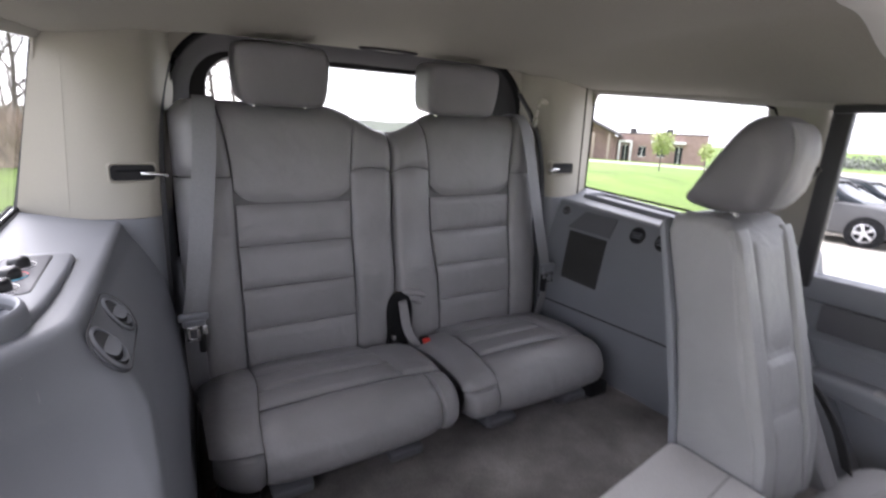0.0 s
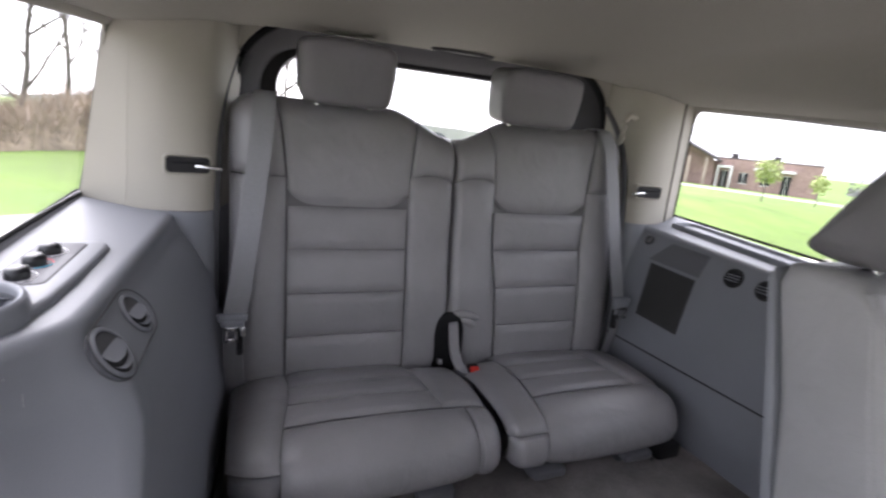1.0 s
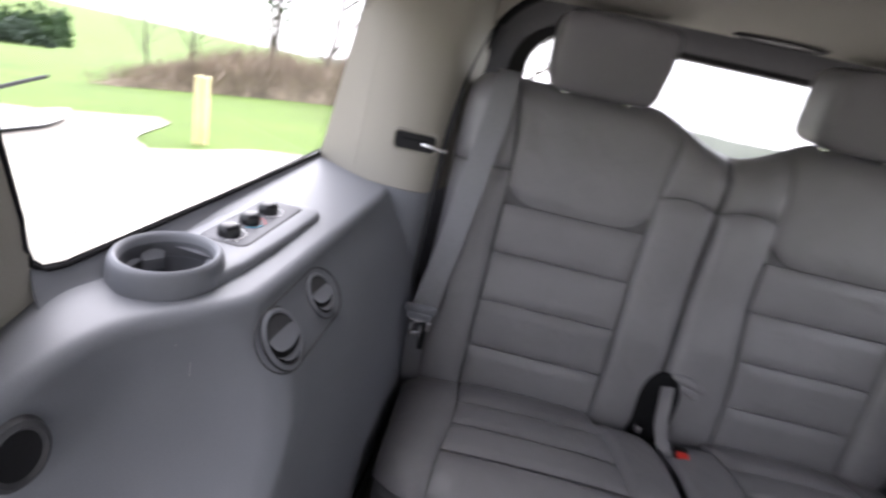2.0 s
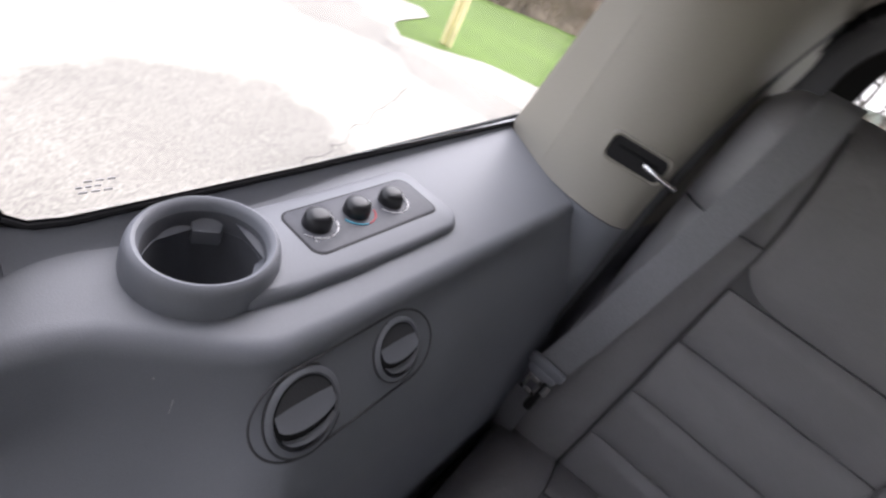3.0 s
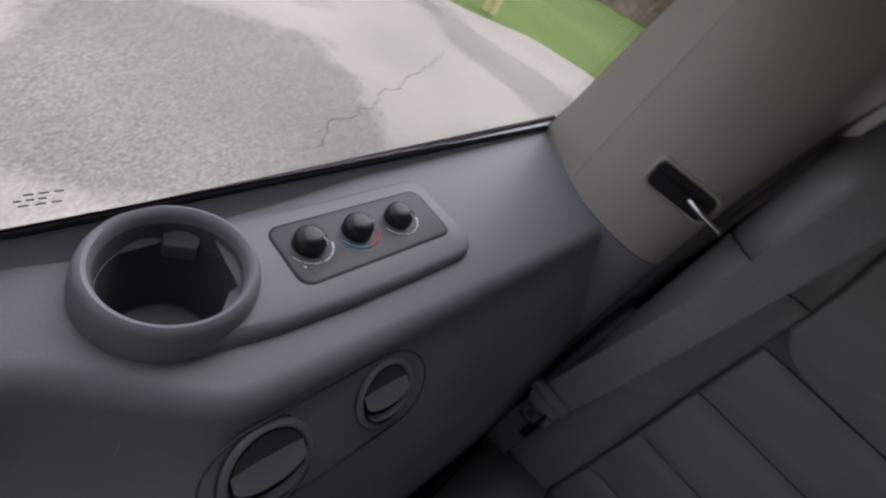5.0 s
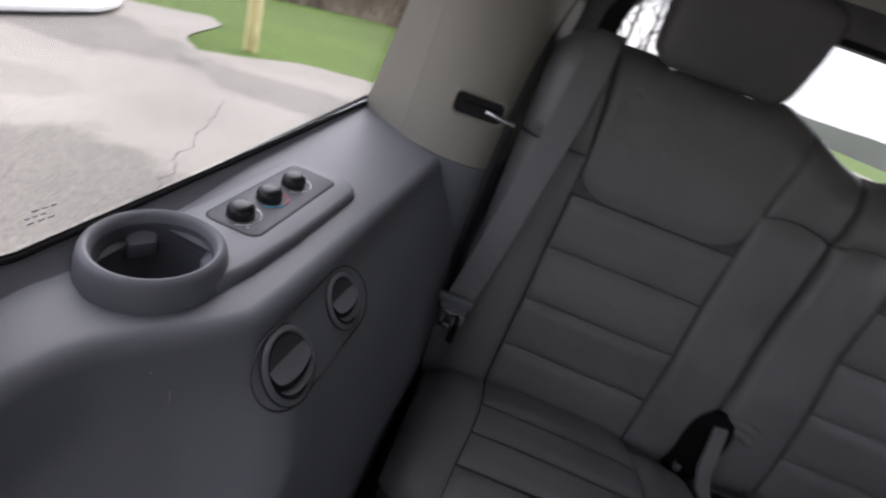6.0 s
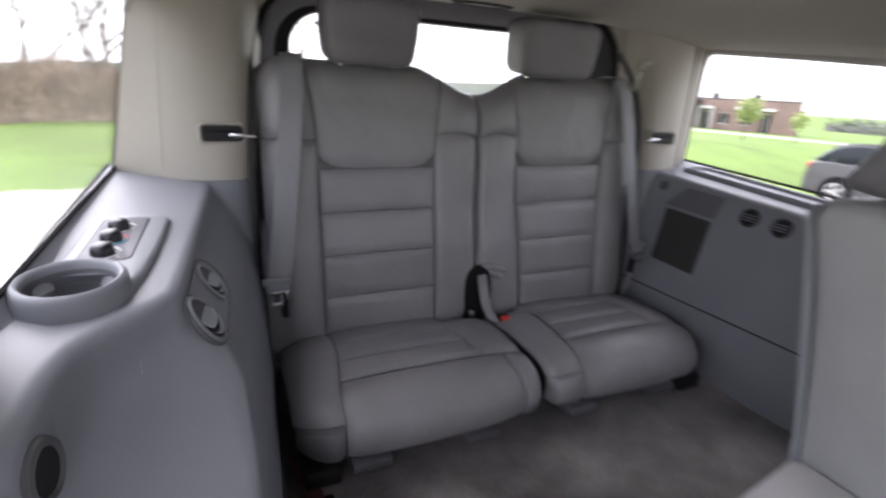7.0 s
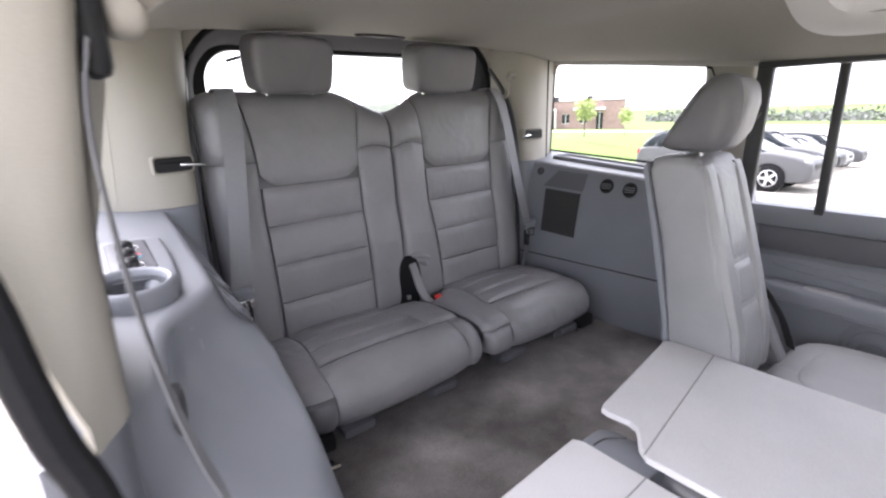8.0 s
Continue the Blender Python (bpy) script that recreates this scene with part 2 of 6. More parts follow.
bm.transform(Matrix.Translation((0, 1.125, headliner_z(0, 1.125) - 0.015)) @ Matrix.Diagonal((0.078, 0.018, 0.008, 1)))
part("recess", bm, BLACK, latch)

ROOF_FRAME = material("lit_roof_frame_plastic", (0.52, 0.51, 0.48), 0.5, grain=0.04, grain_scale=500, bump=0.05, bump_scale=700)
# roof light over the second row; daylight on its frame is painted pale
roof_light = thing("roof_window", (0.44, 0.1, 1.73), "small fixed roof window, light on its plastic frame put into pale grey", "roof window")
ring = []
for k in range(128):
    a = 2 * math.pi * k / 128
    c, s = math.cos(a), math.sin(a)
    e = (abs(c) ** 4.5 + abs(s) ** 4.5) ** (-1 / 4.5)
    ring.append((c * e, s * e))
bm = grid([[Vector((0.44 + x * 0.115 * g, 0.09 + y * 0.145 * g2, headliner_z(0.44 + x * 0.115 * g, 0.09) + z)) for x, y in ring]
           for g, g2, z in ((1.45, 1.50, 0.0), (1.40, 1.45, -0.014), (1.22, 1.25, -0.020), (1.04, 1.03, -0.010), (0.98, 0.98, 0.06))], close_u=True)
part("frame", thick(bm, 0.004), ROOF_FRAME, roof_light)
bm = grid([[Vector((lerp(0.29, 0.59, i), lerp(-0.08, 0.26, j), 1.782)) for i in (0, 1)] for j in (0, 1)])
part("pane", thick(bm, 0.004), SUNROOF, roof_light, "dark tinted glass pane")


def side_glass_x(z):
    """Half width at the glass."""
    return table(((1.0, 0.83), (1.27, 0.800), (1.67, 0.712), (1.8, 0.66)), z)


RISE = 0.075


def lift(bm, full=1.27, none=1.05):
    """Raises the upper mouldings towards the rear to fit the camera's view."""
    for v in bm.verts:
        v.co.z += RISE * (v.co.y - 0.60) * step01(none, full, v.co.z)
    return bm


# roof panel, with a hole over the roof light
bm = bmesh.new()
for x0, x1, y0, y1 in ((-0.74, 0.29, -2.05, 1.42), (0.59, 0.74, -2.05, 1.42), (0.29, 0.59, -2.05, -0.08), (0.29, 0.59, 0.26, 1.42)):
    bm = merge(bm, bevel_box((x0 + x1) / 2, (y0 + y1) / 2, 1.80, x1 - x0, y1 - y0, 0.02, 0))
tagged(part("roof", bm, BODY_PAINT), "painted steel roof panel above the headliner", "roof", kind="structure")
# floor, with a lower well under the second row
bm = grid([[Vector((lerp(-0.62, 0.62, i / 30), y, z)) for i in range(31)]
           for y, z in [(-2.0, 0.55), (-0.2, 0.55), (-0.16, 0.56), (-0.14, 0.78), (-0.10, FLOOR)] + [(lerp(-0.06, 1.45, k / 30), FLOOR + 0.002 * math.sin(k * 1.3)) for k in range(31)]])
tagged(part("floor", thick(bm, 0.02), CARPET), "worn dark grey carpeted load floor with dusty marks", "floor", kind="structure")
# lower body sides and tail, closing the place
# the wall across the cabin is unseen, added to block light from the front
for name, box in (("wall_rear", (0, 1.445, 0.96, 1.6, 0.05, 0.70)), ("wall_front", (0, -1.15, 0.95, 1.60, 0.05, 0.88)),
                  ("wall_right", (0.845, -0.28, 0.86, 0.03, 3.45, 0.70)), ("wall_left", (-0.845, 0.86, 0.86, 0.03, 1.20, 0.70)),
                  ("wall_left_front", (-0.845, -1.46, 0.90, 0.03, 1.10, 0.76))):
    tagged(part(name, bevel_box(*box, 0.008), BODY_PAINT), "painted steel panel closing the cabin or blocking its front light", "wall", kind="structure")
for s in (-1, 1):
    side = "left" if s < 0 else "right"
    # windscreen post and middle post as tapered bars from the waist to the roof
    for y0, y1, y2, y3, nm in ((-1.95, -1.87, -1.45, -1.37, "front"), (-0.78, -0.66, -0.76, -0.64, "middle")):
        bm = grid([[Vector((s * x, lerp(a, b, t), z)) for a, b, x, t in ((y0, y0, side_glass_x(z), 0), (y1, y1, side_glass_x(z), 0), (y1, y1, side_glass_x(z) - 0.05, 0), (y0, y0, side_glass_x(z) - 0.05, 0))]
                   for z in (0.9, 1.3)] + [[Vector((s * x, y, 1.78)) for y, x in ((y2, 0.66), (y3, 0.66), (y3, 0.60), (y2, 0.60))]], close_u=True)
        tagged(part("pillar_%s_%s" % (nm, side), bm, BEIGE), "light beige trimmed roof pillar", "pillar", kind="structure")

# ---- quarter panels, pillars and side windows ----
LEDGE, FILLET = 1.284, 0.017


class Quarter:
    """The grey moulded panel beside the third row: its face, its rounded front corner and its ledge."""

    def __init__(self, s, faces):
        self.s, self.faces = s, faces

    def x(self, y, z):
        return table(self.faces, z) + 0.035 * (1.14 - y) / 0.58 - 0.022

    def outline(self, z, grow=0.0, n=60):
        """Plan curve from the rear to the front and round the corner outwards; grow moves it towards the glass."""
        front = table(((0.6, 0.16), (0.80, 0.20), (0.95, 0.28), (1.05, 0.345), (1.15, 0.395), (1.28, 0.425)), z) + grow
        r = 0.13 - grow * 0.6
        pts, y = [], 1.20
        k1 = int(n * 0.6)
        for k in range(k1):
            y = lerp(1.20, front + r, k / k1)
            pts.append((self.x(y, z) + grow, y))
        xc = self.x(front + r, z) + grow
        for k in range(n - k1 - 4):
            a = math.pi / 2 * k / (n - k1 - 5)
            pts.append((xc + r * (1 - math.cos(a)), front + r - r * math.sin(a)))
        for k in range(1, 5):
            pts.append((lerp(xc + r, 0.835, k / 4), front))
        if self.s < 0:
            # towards the top the corner is cut away and a narrow tongue runs on beside the glass
            w = step01(1.05, 1.23, z)
            top = [(lerp(self.x(1.2, z), self.x(0.66, z), k / k1), lerp(1.20, 0.66, k / k1)) for k in range(k1)]
            curve = smooth_path([Vector((x, y, 0)) for x, y in ((self.x(0.66, z), 0.66), (self.x(0.62, z) + 0.0015, 0.62), (self.x(0.59, z) + 0.006, 0.59), (0.668, 0.558), (0.692, 0.535), (0.714, 0.508), (0.726, 0.470), (0.733, 0.430), (0.744, 0.398), (0.770, 0.388))], n - k1 - 4)
            top += [(c.x, c.y) for c in curve] + [(lerp(0.770, 0.835, k / 4), 0.386) for k in range(1, 5)]
            moved = []
            for i, (x, y) in enumerate(top):
                a, b = top[max(0, i - 1)], top[min(n - 1, i + 1)]
                d = math.hypot(b[0] - a[0], b[1] - a[1])
                moved.append((x - (b[1] - a[1]) / d * grow, y + (b[0] - a[0]) / d * grow))
            pts = [(lerp(p[0], q[0], w), lerp(p[1], q[1], w)) for p, q in zip(pts, moved)]
        return pts

    def at(self, y, z, out=0.0):
        """A point on the face and its normal."""
        z -= RISE * (y - 0.60) * step01(1.05, 1.27, z)
        p = Vector((self.s * self.x(y, z), y, z + RISE * (y - 0.60) * step01(1.05, 1.27, z)))
        du = Vector((self.s * (self.x(y + 0.01, z) - self.x(y - 0.01, z)), 0.02, 0))
        dv = Vector((self.s * (self.x(y, z + 0.01) - self.x(y, z - 0.01)), 0, 0.02))
        nrm = du.cross(dv).normalized()
        if nrm.x * self.s > 0:
            nrm = -nrm
        return p + nrm * out, nrm

    def facing(self, y, z, out=0.0):
        """A matrix whose z points out of the face and whose y points up along it."""
        p, nrm = self.at(y, z, out)
        up = (Vector((0, 0, 1)) - nrm * nrm.z).normalized()
        side = up.cross(nrm)
        return Matrix.Translation(p) @ Matrix((side, up, nrm)).transposed().to_4x4()

    def build(self, holes=()):
        s = self.s
        rows = []
        for k in range(25):
            z = lerp(FLOOR - 0.01, LEDGE - FILLET, k / 24)
            rows.append([Vector((s * x, y, z)) for x, y in self.outline(z)])
        for k in range(1, 8):
            a = math.pi / 2 * k / 7
            rows.append([Vector((s * x, y, LEDGE - FILLET + FILLET * math.sin(a))) for x, y in self.outline(LEDGE - FILLET, FILLET * (1 - math.cos(a)))])
        bm = grid(rows)
        bm.verts.ensure_lookup_table()
        edge = rows[-1]
        # the flat ledge, out to the glass, with its holes
        back = [Vector((s * 0.7955, y, LEDGE + 0.009)) for y in (0.52, 0.60, 0.80, 1.0, 1.20)]
        cap = bmesh.new()
        loop = [cap.verts.new(p) for p in edge + back]
        edges = [cap.edges.new((loop[i], loop[(i + 1) % len(loop)])) for i in range(len(loop))]
        for hx, hy, hr in holes:
            ringv = [cap.verts.new((hx + hr * math.cos(2 * math.pi * k / 32), hy + hr * math.sin(2 * math.pi * k / 32), LEDGE)) for k in range(32)]
            edges += [cap.edges.new((ringv[i], ringv[(i + 1) % 32])) for i in range(32)]
        bmesh.ops.triangle_fill(cap, use_beauty=True, use_dissolve=False, edges=edges)
        bm = lift(merge(bm, cap))
        for v in bm.verts:
            v.co.z -= 2.2 * max(0.0, 0.50 - v.co.y) ** 2 * step01(1.10, 1.25, v.co.z) * (s < 0)
        return bm


QL = Quarter(-1, ((0.80, 0.525), (0.9, 0.532), (1.0, 0.540), (1.1, 0.551), (1.17, 0.565), (1.21, 0.585), (1.25, 0.613), (1.30, 0.645)))
QR = Quarter(1, ((0.80, 0.560), (0.9, 0.563), (1.0, 0.567), (1.1, 0.572), (1.2, 0.580), (1.25, 0.597), (1.30, 0.622)))
def qpart(name, bm, mat, parent, label=""):
    return part(name, lift(bm), mat, parent, label)


CUP = (-0.737, 0.600)
quarter_left = thing("quarter_trim_panel", (-0.62, 0.8, FLOOR), "grey moulded plastic panel with cup holder and heater controls", "trim panel", "quarter panels")
part("body", QL.build(((CUP[0], CUP[1], 0.0405),)), PLASTIC, quarter_left, sharp=50)
quarter_right = thing("quarter_trim_panel", (0.60, 0.8, FLOOR), "grey moulded plastic panel with speaker and storage tray", "trim panel", "quarter panels")
part("body", QR.build(), PLASTIC, quarter_right, sharp=50)


def prism(outline, z0, z1, r=0.003):
    """An upright slab over a plan outline, its top edge rounded."""
    n = len(outline)
    c = Vector((sum(p[0] for p in outline) / n, sum(p[1] for p in outline) / n, 0))
    rows = []
    for z, g in ((z0, 0), (z1 - r, 0), (z1 - r * 0.3, r * 0.3), (z1, r)):
        row = []
        for x, y in outline:
            d = Vector((x, y, 0)) - c
            row.append(c + d * (1 - g / max(d.length, 1e-4)) + Vector((0, 0, z)))
        rows.append(row)
    bm = grid(rows, close_u=True)
    bm.verts.ensure_lookup_table()
    bm.faces.new(bm.verts[-n:])
    return bm


def round_rect(cx, cy, sx, sy, r, turn=0.0, seg=6):
    pts = []
    for qx, qy, a0 in ((1, 1, 0), (-1, 1, 90), (-1, -1, 180), (1, -1, 270)):
        for k in range(seg + 1):
            a = radians(a0 + 90 * k / seg)
            pts.append((qx * (sx / 2 - r) + r * math.cos(a), qy * (sy / 2 - r) + r * math.sin(a)))
    c, s = math.cos(turn), math.sin(turn)
    return [(cx + x * c - y * s, cy + x * s + y * c) for x, y in pts]


# cup holder
cup = qpart("cup_holder", lathe([(0.0545, LEDGE - 0.003), (0.0540, LEDGE + 0.006), (0.0530, LEDGE + 0.016), (0.0517, LEDGE + 0.0215), (0.0497, LEDGE + 0.0250), (0.0472, LEDGE + 0.0262), (0.0447, LEDGE + 0.0250), (0.0430, LEDGE + 0.0215),
                                (0.0421, LEDGE + 0.016)], 56, Matrix.Translation((*CUP, 0))), PLASTIC, quarter_left, "round moulded cup holder with raised rim")
# well darker than the rim: its depth's shade is put into the colour
qpart("cup_well", lathe([(0.0421, LEDGE + 0.016), (0.0410, LEDGE + 0.004), (0.0395, LEDGE - 0.03), (0.0378, LEDGE - 0.060), (0.035, LEDGE - 0.066), (0.0, LEDGE - 0.066)], 56, Matrix.Translation((*CUP, 0))), WELL_SHADE, cup, "deep well of the cup holder, its shade put into the colour")
for a in (45, 145):
    tab = bevel_box(0, 0, 0, 0.027, 0.010, 0.014, 0.0015, 2)
    for v in tab.verts:
        v.co.z += (0.012 if v.co.y > 0 else 0.0) * (v.co.z > 0)
        v.co.x *= 0.8 if v.co.y < 0 else 1.0
    tab.transform(Matrix.Translation((CUP[0] + 0.0400 * math.cos(radians(a)), CUP[1] + 0.0400 * math.sin(radians(a)), LEDGE - 0.006)) @ pose(0, 0, 0, 0, 0, a - 90))
    qpart("grip_tab", tab, PLASTIC, cup)
qpart("cup_mat", lathe([(0.0, LEDGE - 0.0625), (0.031, LEDGE - 0.0625), (0.033, LEDGE - 0.066)], 32, Matrix.Translation((*CUP, 0))), PLASTIC, cup, "round grey cup mat")
# raised console plate that runs out of the cup's rim, with the heater knobs
plate = [(-0.6815, 0.602), (-0.674, 0.640), (-0.668, 0.70), (-0.664, 0.76)]
plate += [(-0.690 + 0.028 * math.cos(a), 0.824 + 0.028 * math.sin(a)) for a in [radians(90 * k / 8) for k in range(9)]]
plate += [(-0.742 + 0.022 * math.cos(a), 0.830 + 0.022 * math.sin(a)) for a in [radians(90 + 90 * k / 8) for k in range(9)]]
plate += [(-0.766, 0.76), (-0.768, 0.70), (-0.771, 0.645)]
plate += [(CUP[0] + 0.0505 * math.cos(a), CUP[1] + 0.0505 * math.sin(a)) for a in [radians(lerp(130, -5, k / 16)) for k in range(17)]]
rows = []
for h, g in ((-0.002, 0.0), (0.004, 0.0), (0.0075, 0.0012), (0.0098, 0.0035), (0.011, 0.0065)):
    row = []
    for k, (x, y) in enumerate(plate):
        (xa, ya), (xb, yb) = plate[k - 1], plate[(k + 1) % len(plate)]
        d = max(1e-6, math.hypot(xb - xa, yb - ya))
        near_cup = math.hypot(x - CUP[0], y - CUP[1]) < 0.052
        row.append(Vector((x - (yb - ya) / d * g * (not near_cup), y + (xb - xa) / d * g * (not near_cup), LEDGE + h)))
    rows.append(row)
bm = grid(rows, close_u=True)
bm.verts.ensure_lookup_table()
bmesh.ops.triangulate(bm, faces=[bm.faces.new(bm.verts[-len(plate):])])
console = qpart("control_plate", bm, PLASTIC, quarter_left)
qpart("control_panel", prism(round_rect(-0.7195, 0.752, 0.056, 0.158, 0.010, radians(-2)), LEDGE + 0.009, LEDGE + 0.0120, 0.001), KNOB_PANEL, console, "dark grey control panel with knob scales")
qpart("panel_groove", prism(round_rect(-0.7195, 0.752, 0.0595, 0.1615, 0.0115, radians(-2)), LEDGE + 0.009, LEDGE + 0.0114, 0.0005), BLACK, console)
DOME = [(0.0132, 0), (0.0131, 0.0045), (0.0126, 0.0080), (0.0112, 0.0108), (0.0086, 0.0127), (0.0048, 0.0136), (0, 0.0138)]
for y, marks in ((0.696, (WHITE_MARK, WHITE_MARK)), (0.742, (BLUE_MARK, RED_MARK)), (0.788, (WHITE_MARK, WHITE_MARK))):
    c = Vector((-0.724 + (y - 0.74) * 0.05, y, LEDGE + 0.0118))
    knob = qpart("knob", lathe(DOME, 32, Matrix.Translation(c)), KNOB, quarter_left, "black rotary knob with white pointer")
    a = radians({0.696: 38, 0.742: 62, 0.788: 22}[y])
    qpart("pointer", tube([c + Vector((r * math.cos(a), r * math.sin(a), h + 0.0002)) for r, h in DOME[4:1:-1]], 0.0009, 6), WHITE_MARK, knob)
    for half, mt in zip((0, 1), marks):
        # three short bars that thicken along the scale on the outer knobs, one arc on the middle knob
        for lo, hi, w in (((4, 26, 0.0005), (29, 50, 0.0008), (53, 72, 0.0011)) if y != 0.742 else ((0, 72, 0.0008),)):
            if y != 0.742 and half == 0:
                lo, hi, w = lo, hi, 0.0004
            pts = [c + Vector((0.0192 * math.cos(b), 0.0192 * math.sin(b), 0.0005)) for b in [radians(-75 + half * 75 + lerp(lo, hi, k / 6)) for k in range(7)]]
            qpart("scale_mark", tube(pts, w, 6), mt, knob)
# small fan mark beside the first knob
for k in range(4):
    qpart("fan_mark", bevel_box(0, 0.0018, 0, 0.0014, 0.0026, 0.0006, 0.0002, 1, Matrix.Translation((-0.7085, 0.6795, LEDGE + 0.0122)) @ pose(0, 0, 0, 0, 0, 45 + 90 * k)), WHITE_MARK, console)
# groove along the glass
qpart("ledge_groove", tube(smooth_path([(-0.785, 0.53, LEDGE), (-0.787, 0.70, LEDGE), (-0.780, 0.9, LEDGE), (-0.760, 1.10, LEDGE)], 30), 0.0011, 6), PLASTIC_DARK, quarter_left)


def round_vent(q, y, z, r, parent, horizontal):
    """A round swivelling air vent on a quarter panel."""
    m = q.facing(y, z)
    body = PLASTIC if horizontal else BLACK
    vent = part("air_vent", lathe([(r * 1.16, -0.001), (r * 1.14, 0.0006), (r * 1.08, 0.0022), (r * 0.98, 0.0026), (r * 0.93, 0.001), (r * 0.90, -0.006)], 40, m), body, parent, "round swivelling air vent")
    part("vent_groove", lathe([(r * 1.20, -0.001), (r * 1.20, 0.0005), (r * 1.15, 0.0005), (r * 1.14, -0.001)], 40, m), PLASTIC_DARK, vent)
    # flat black disc; the opening's inner shade is put into its colour
    part("vent_bowl", lathe([(r * 0.93, 0.0012), (r * 0.7, 0.0010), (0, 0.0010)], 32, m), BLACK, vent)
    if horizontal:
        # recess plate dark with painted shade, a round-lipped flap, a narrower vane below
        bow = lambda x, w: math.sqrt(max(0.0, 1 - (x / w) ** 2))
        for name, w, top, bot, z0, z1, mat in (("recess", 0.88, lambda x: 0.86 * bow(x, 0.90), lambda x: 0.20, 0.0014, 0.0014, PLASTIC_DARK),
                                               ("flap", 0.86, lambda x: 0.26 + 0.06 * bow(x, 0.88), lambda x: 0.04 - 0.40 * bow(x, 0.88), 0.0018, 0.0052, body),
                                               ("vane", 0.78, lambda x: -0.18 - 0.40 * bow(x, 0.88), lambda x: -0.28 - 0.50 * bow(x, 0.82), 0.0018, 0.0042, body)):
            xs = [lerp(-w, w, k / 14) for k in range(15)]
            bm = grid([[Vector((x * r, lerp(top(x), min(top(x) - 0.002, bot(x)), q / 6) * r, lerp(z0, z1, (q / 6) ** 1.5))) for x in xs] for q in range(7)])
            bm = thick(bm, 0.0006)
            bm.transform(m)
            part(name, bm, mat, vent)
        return
    for lo, hi in ((0.26, 0.36), (-0.08, 0.03), (-0.42, -0.32)):
        bm = bmesh.new()
        top = [(math.sqrt(max(0, 0.86 ** 2 - h * h)), h) for h in [lerp(lo, hi, k / 8) for k in range(9)]]
        loop = [(x * r, h * r) for x, h in top] + [(-x * r, h * r) for x, h in reversed(top)]
        f = bm.faces.new([bm.verts.new((x, h, 0.0028)) for x, h in loop])
        ext = bmesh.ops.extrude_face_region(bm, geom=[f])
        for v in ext["geom"]:
            if isinstance(v, bmesh.types.BMVert):
                v.co.z += 0.0025
        bm.transform(m)
        part("slat", bm, PLASTIC, vent)


round_vent(QL, 0.711, 1.246, 0.026, quarter_left, True)
round_vent(QL, 0.611, 1.236, 0.030, quarter_left, True)
round_vent(QR, 0.768, 1.254, 0.020, quarter_right, False)
round_vent(QR, 0.690, 1.248, 0.020, quarter_right, False)
loop = []
for k in range(60):
    a = 2 * math.pi * k / 60
    cy, cz = (0.712, 1.246) if math.cos(a) > 0 else (0.609, 1.236)
    loop.append(QL.at(cy + 0.043 * math.cos(a), cz + 0.029 * math.sin(a), 0.0002)[0])
part("vent_surround", tube(loop + loop[:2], 0.0010, 6), PLASTIC_DARK, quarter_left)
# fine groove along the left ledge beside the glass
groove = smooth_path([(-0.768, 0.515, LEDGE), (-0.775, 0.530, LEDGE), (-0.779, 0.56, LEDGE), (-0.780, 0.80, LEDGE), (-0.778, 1.07, LEDGE)], 40)
qpart("ledge_groove", tube([p + Vector((0, 0, 0.0012)) for p in groove], 0.0012, 6), PLASTIC_DARK, quarter_left)
# storage tray on the right ledge
tray = qpart("storage_tray", grid([[Vector((x, y, z)) for x, y in round_rect(0.715, 0.80, 0.085 - g, 0.50 - g, 0.02)] for g, z in
                                  ((-0.012, LEDGE - 0.002), (-0.010, LEDGE + 0.012), (-0.004, LEDGE + 0.016), (0.004, LEDGE + 0.015), (0.010, LEDGE + 0.003), (0.030, LEDGE + 0.002), (0.06, LEDGE + 0.0018))], close_u=True), PLASTIC, quarter_right, "long shallow storage tray beside the window")
qpart("tray_mat", prism(round_rect(0.715, 0.80, 0.072, 0.487, 0.015), LEDGE + 0.001, LEDGE + 0.0045, 0.001), BLACK, tray, "black tray floor")
# speaker, and a darker patch above it with a facet's shade in its colour
FACET = material("slate_trim_plastic", (0.105, 0.108, 0.118), 0.5, grain=0.04, grain_scale=900, bump=0.10, bump_scale=900, stain=0.06, stain_scale=5)


def face_patch(q, corners, out, depth, n=10):
    """A sheet that follows the panel's face between four (y, z) corners."""
    a, b, c, e = corners
    rows = [[q.at(*[lerp(lerp(a[k], b[k], i / n), lerp(e[k], c[k], i / n), j / n) for k in (0, 1)], out)[0] for i in range(n + 1)] for j in range(n + 1)]
    return thick(grid(rows), depth)


part("speaker_grille", face_patch(QR, ((1.000, 1.078), (0.866, 1.070), (0.852, 1.222), (0.990, 1.232)), 0.002, 0.004), SPEAKER, quarter_right, "black meshed speaker grille")
part("speaker_surround", face_patch(QR, ((1.004, 1.240), (0.848, 1.230), (0.842, 1.284), (0.955, 1.290)), 0.0008, 0.003), FACET, quarter_right, "darker patch above the speaker, a facet's shade in its colour")
part("tie_button", lathe([(0.014, 0), (0.014, 0.004), (0.010, 0.007), (0.006, 0.004), (0, 0.004)], 24, QR.facing(1.03, 1.285)), PLASTIC_DARK, quarter_right, "round grey fastening button")
part("panel_seam", tube([QR.at(lerp(1.1, 0.35, k / 20), 0.985, 0.0003)[0] for k in range(21)], 0.0022, 6), BLACK, quarter_right)
part("panel_seam", tube([QL.at(lerp(1.1, 0.5, k / 20), 0.865, 0.0003)[0] for k in range(21)], 0.0022, 6), BLACK, quarter_left)
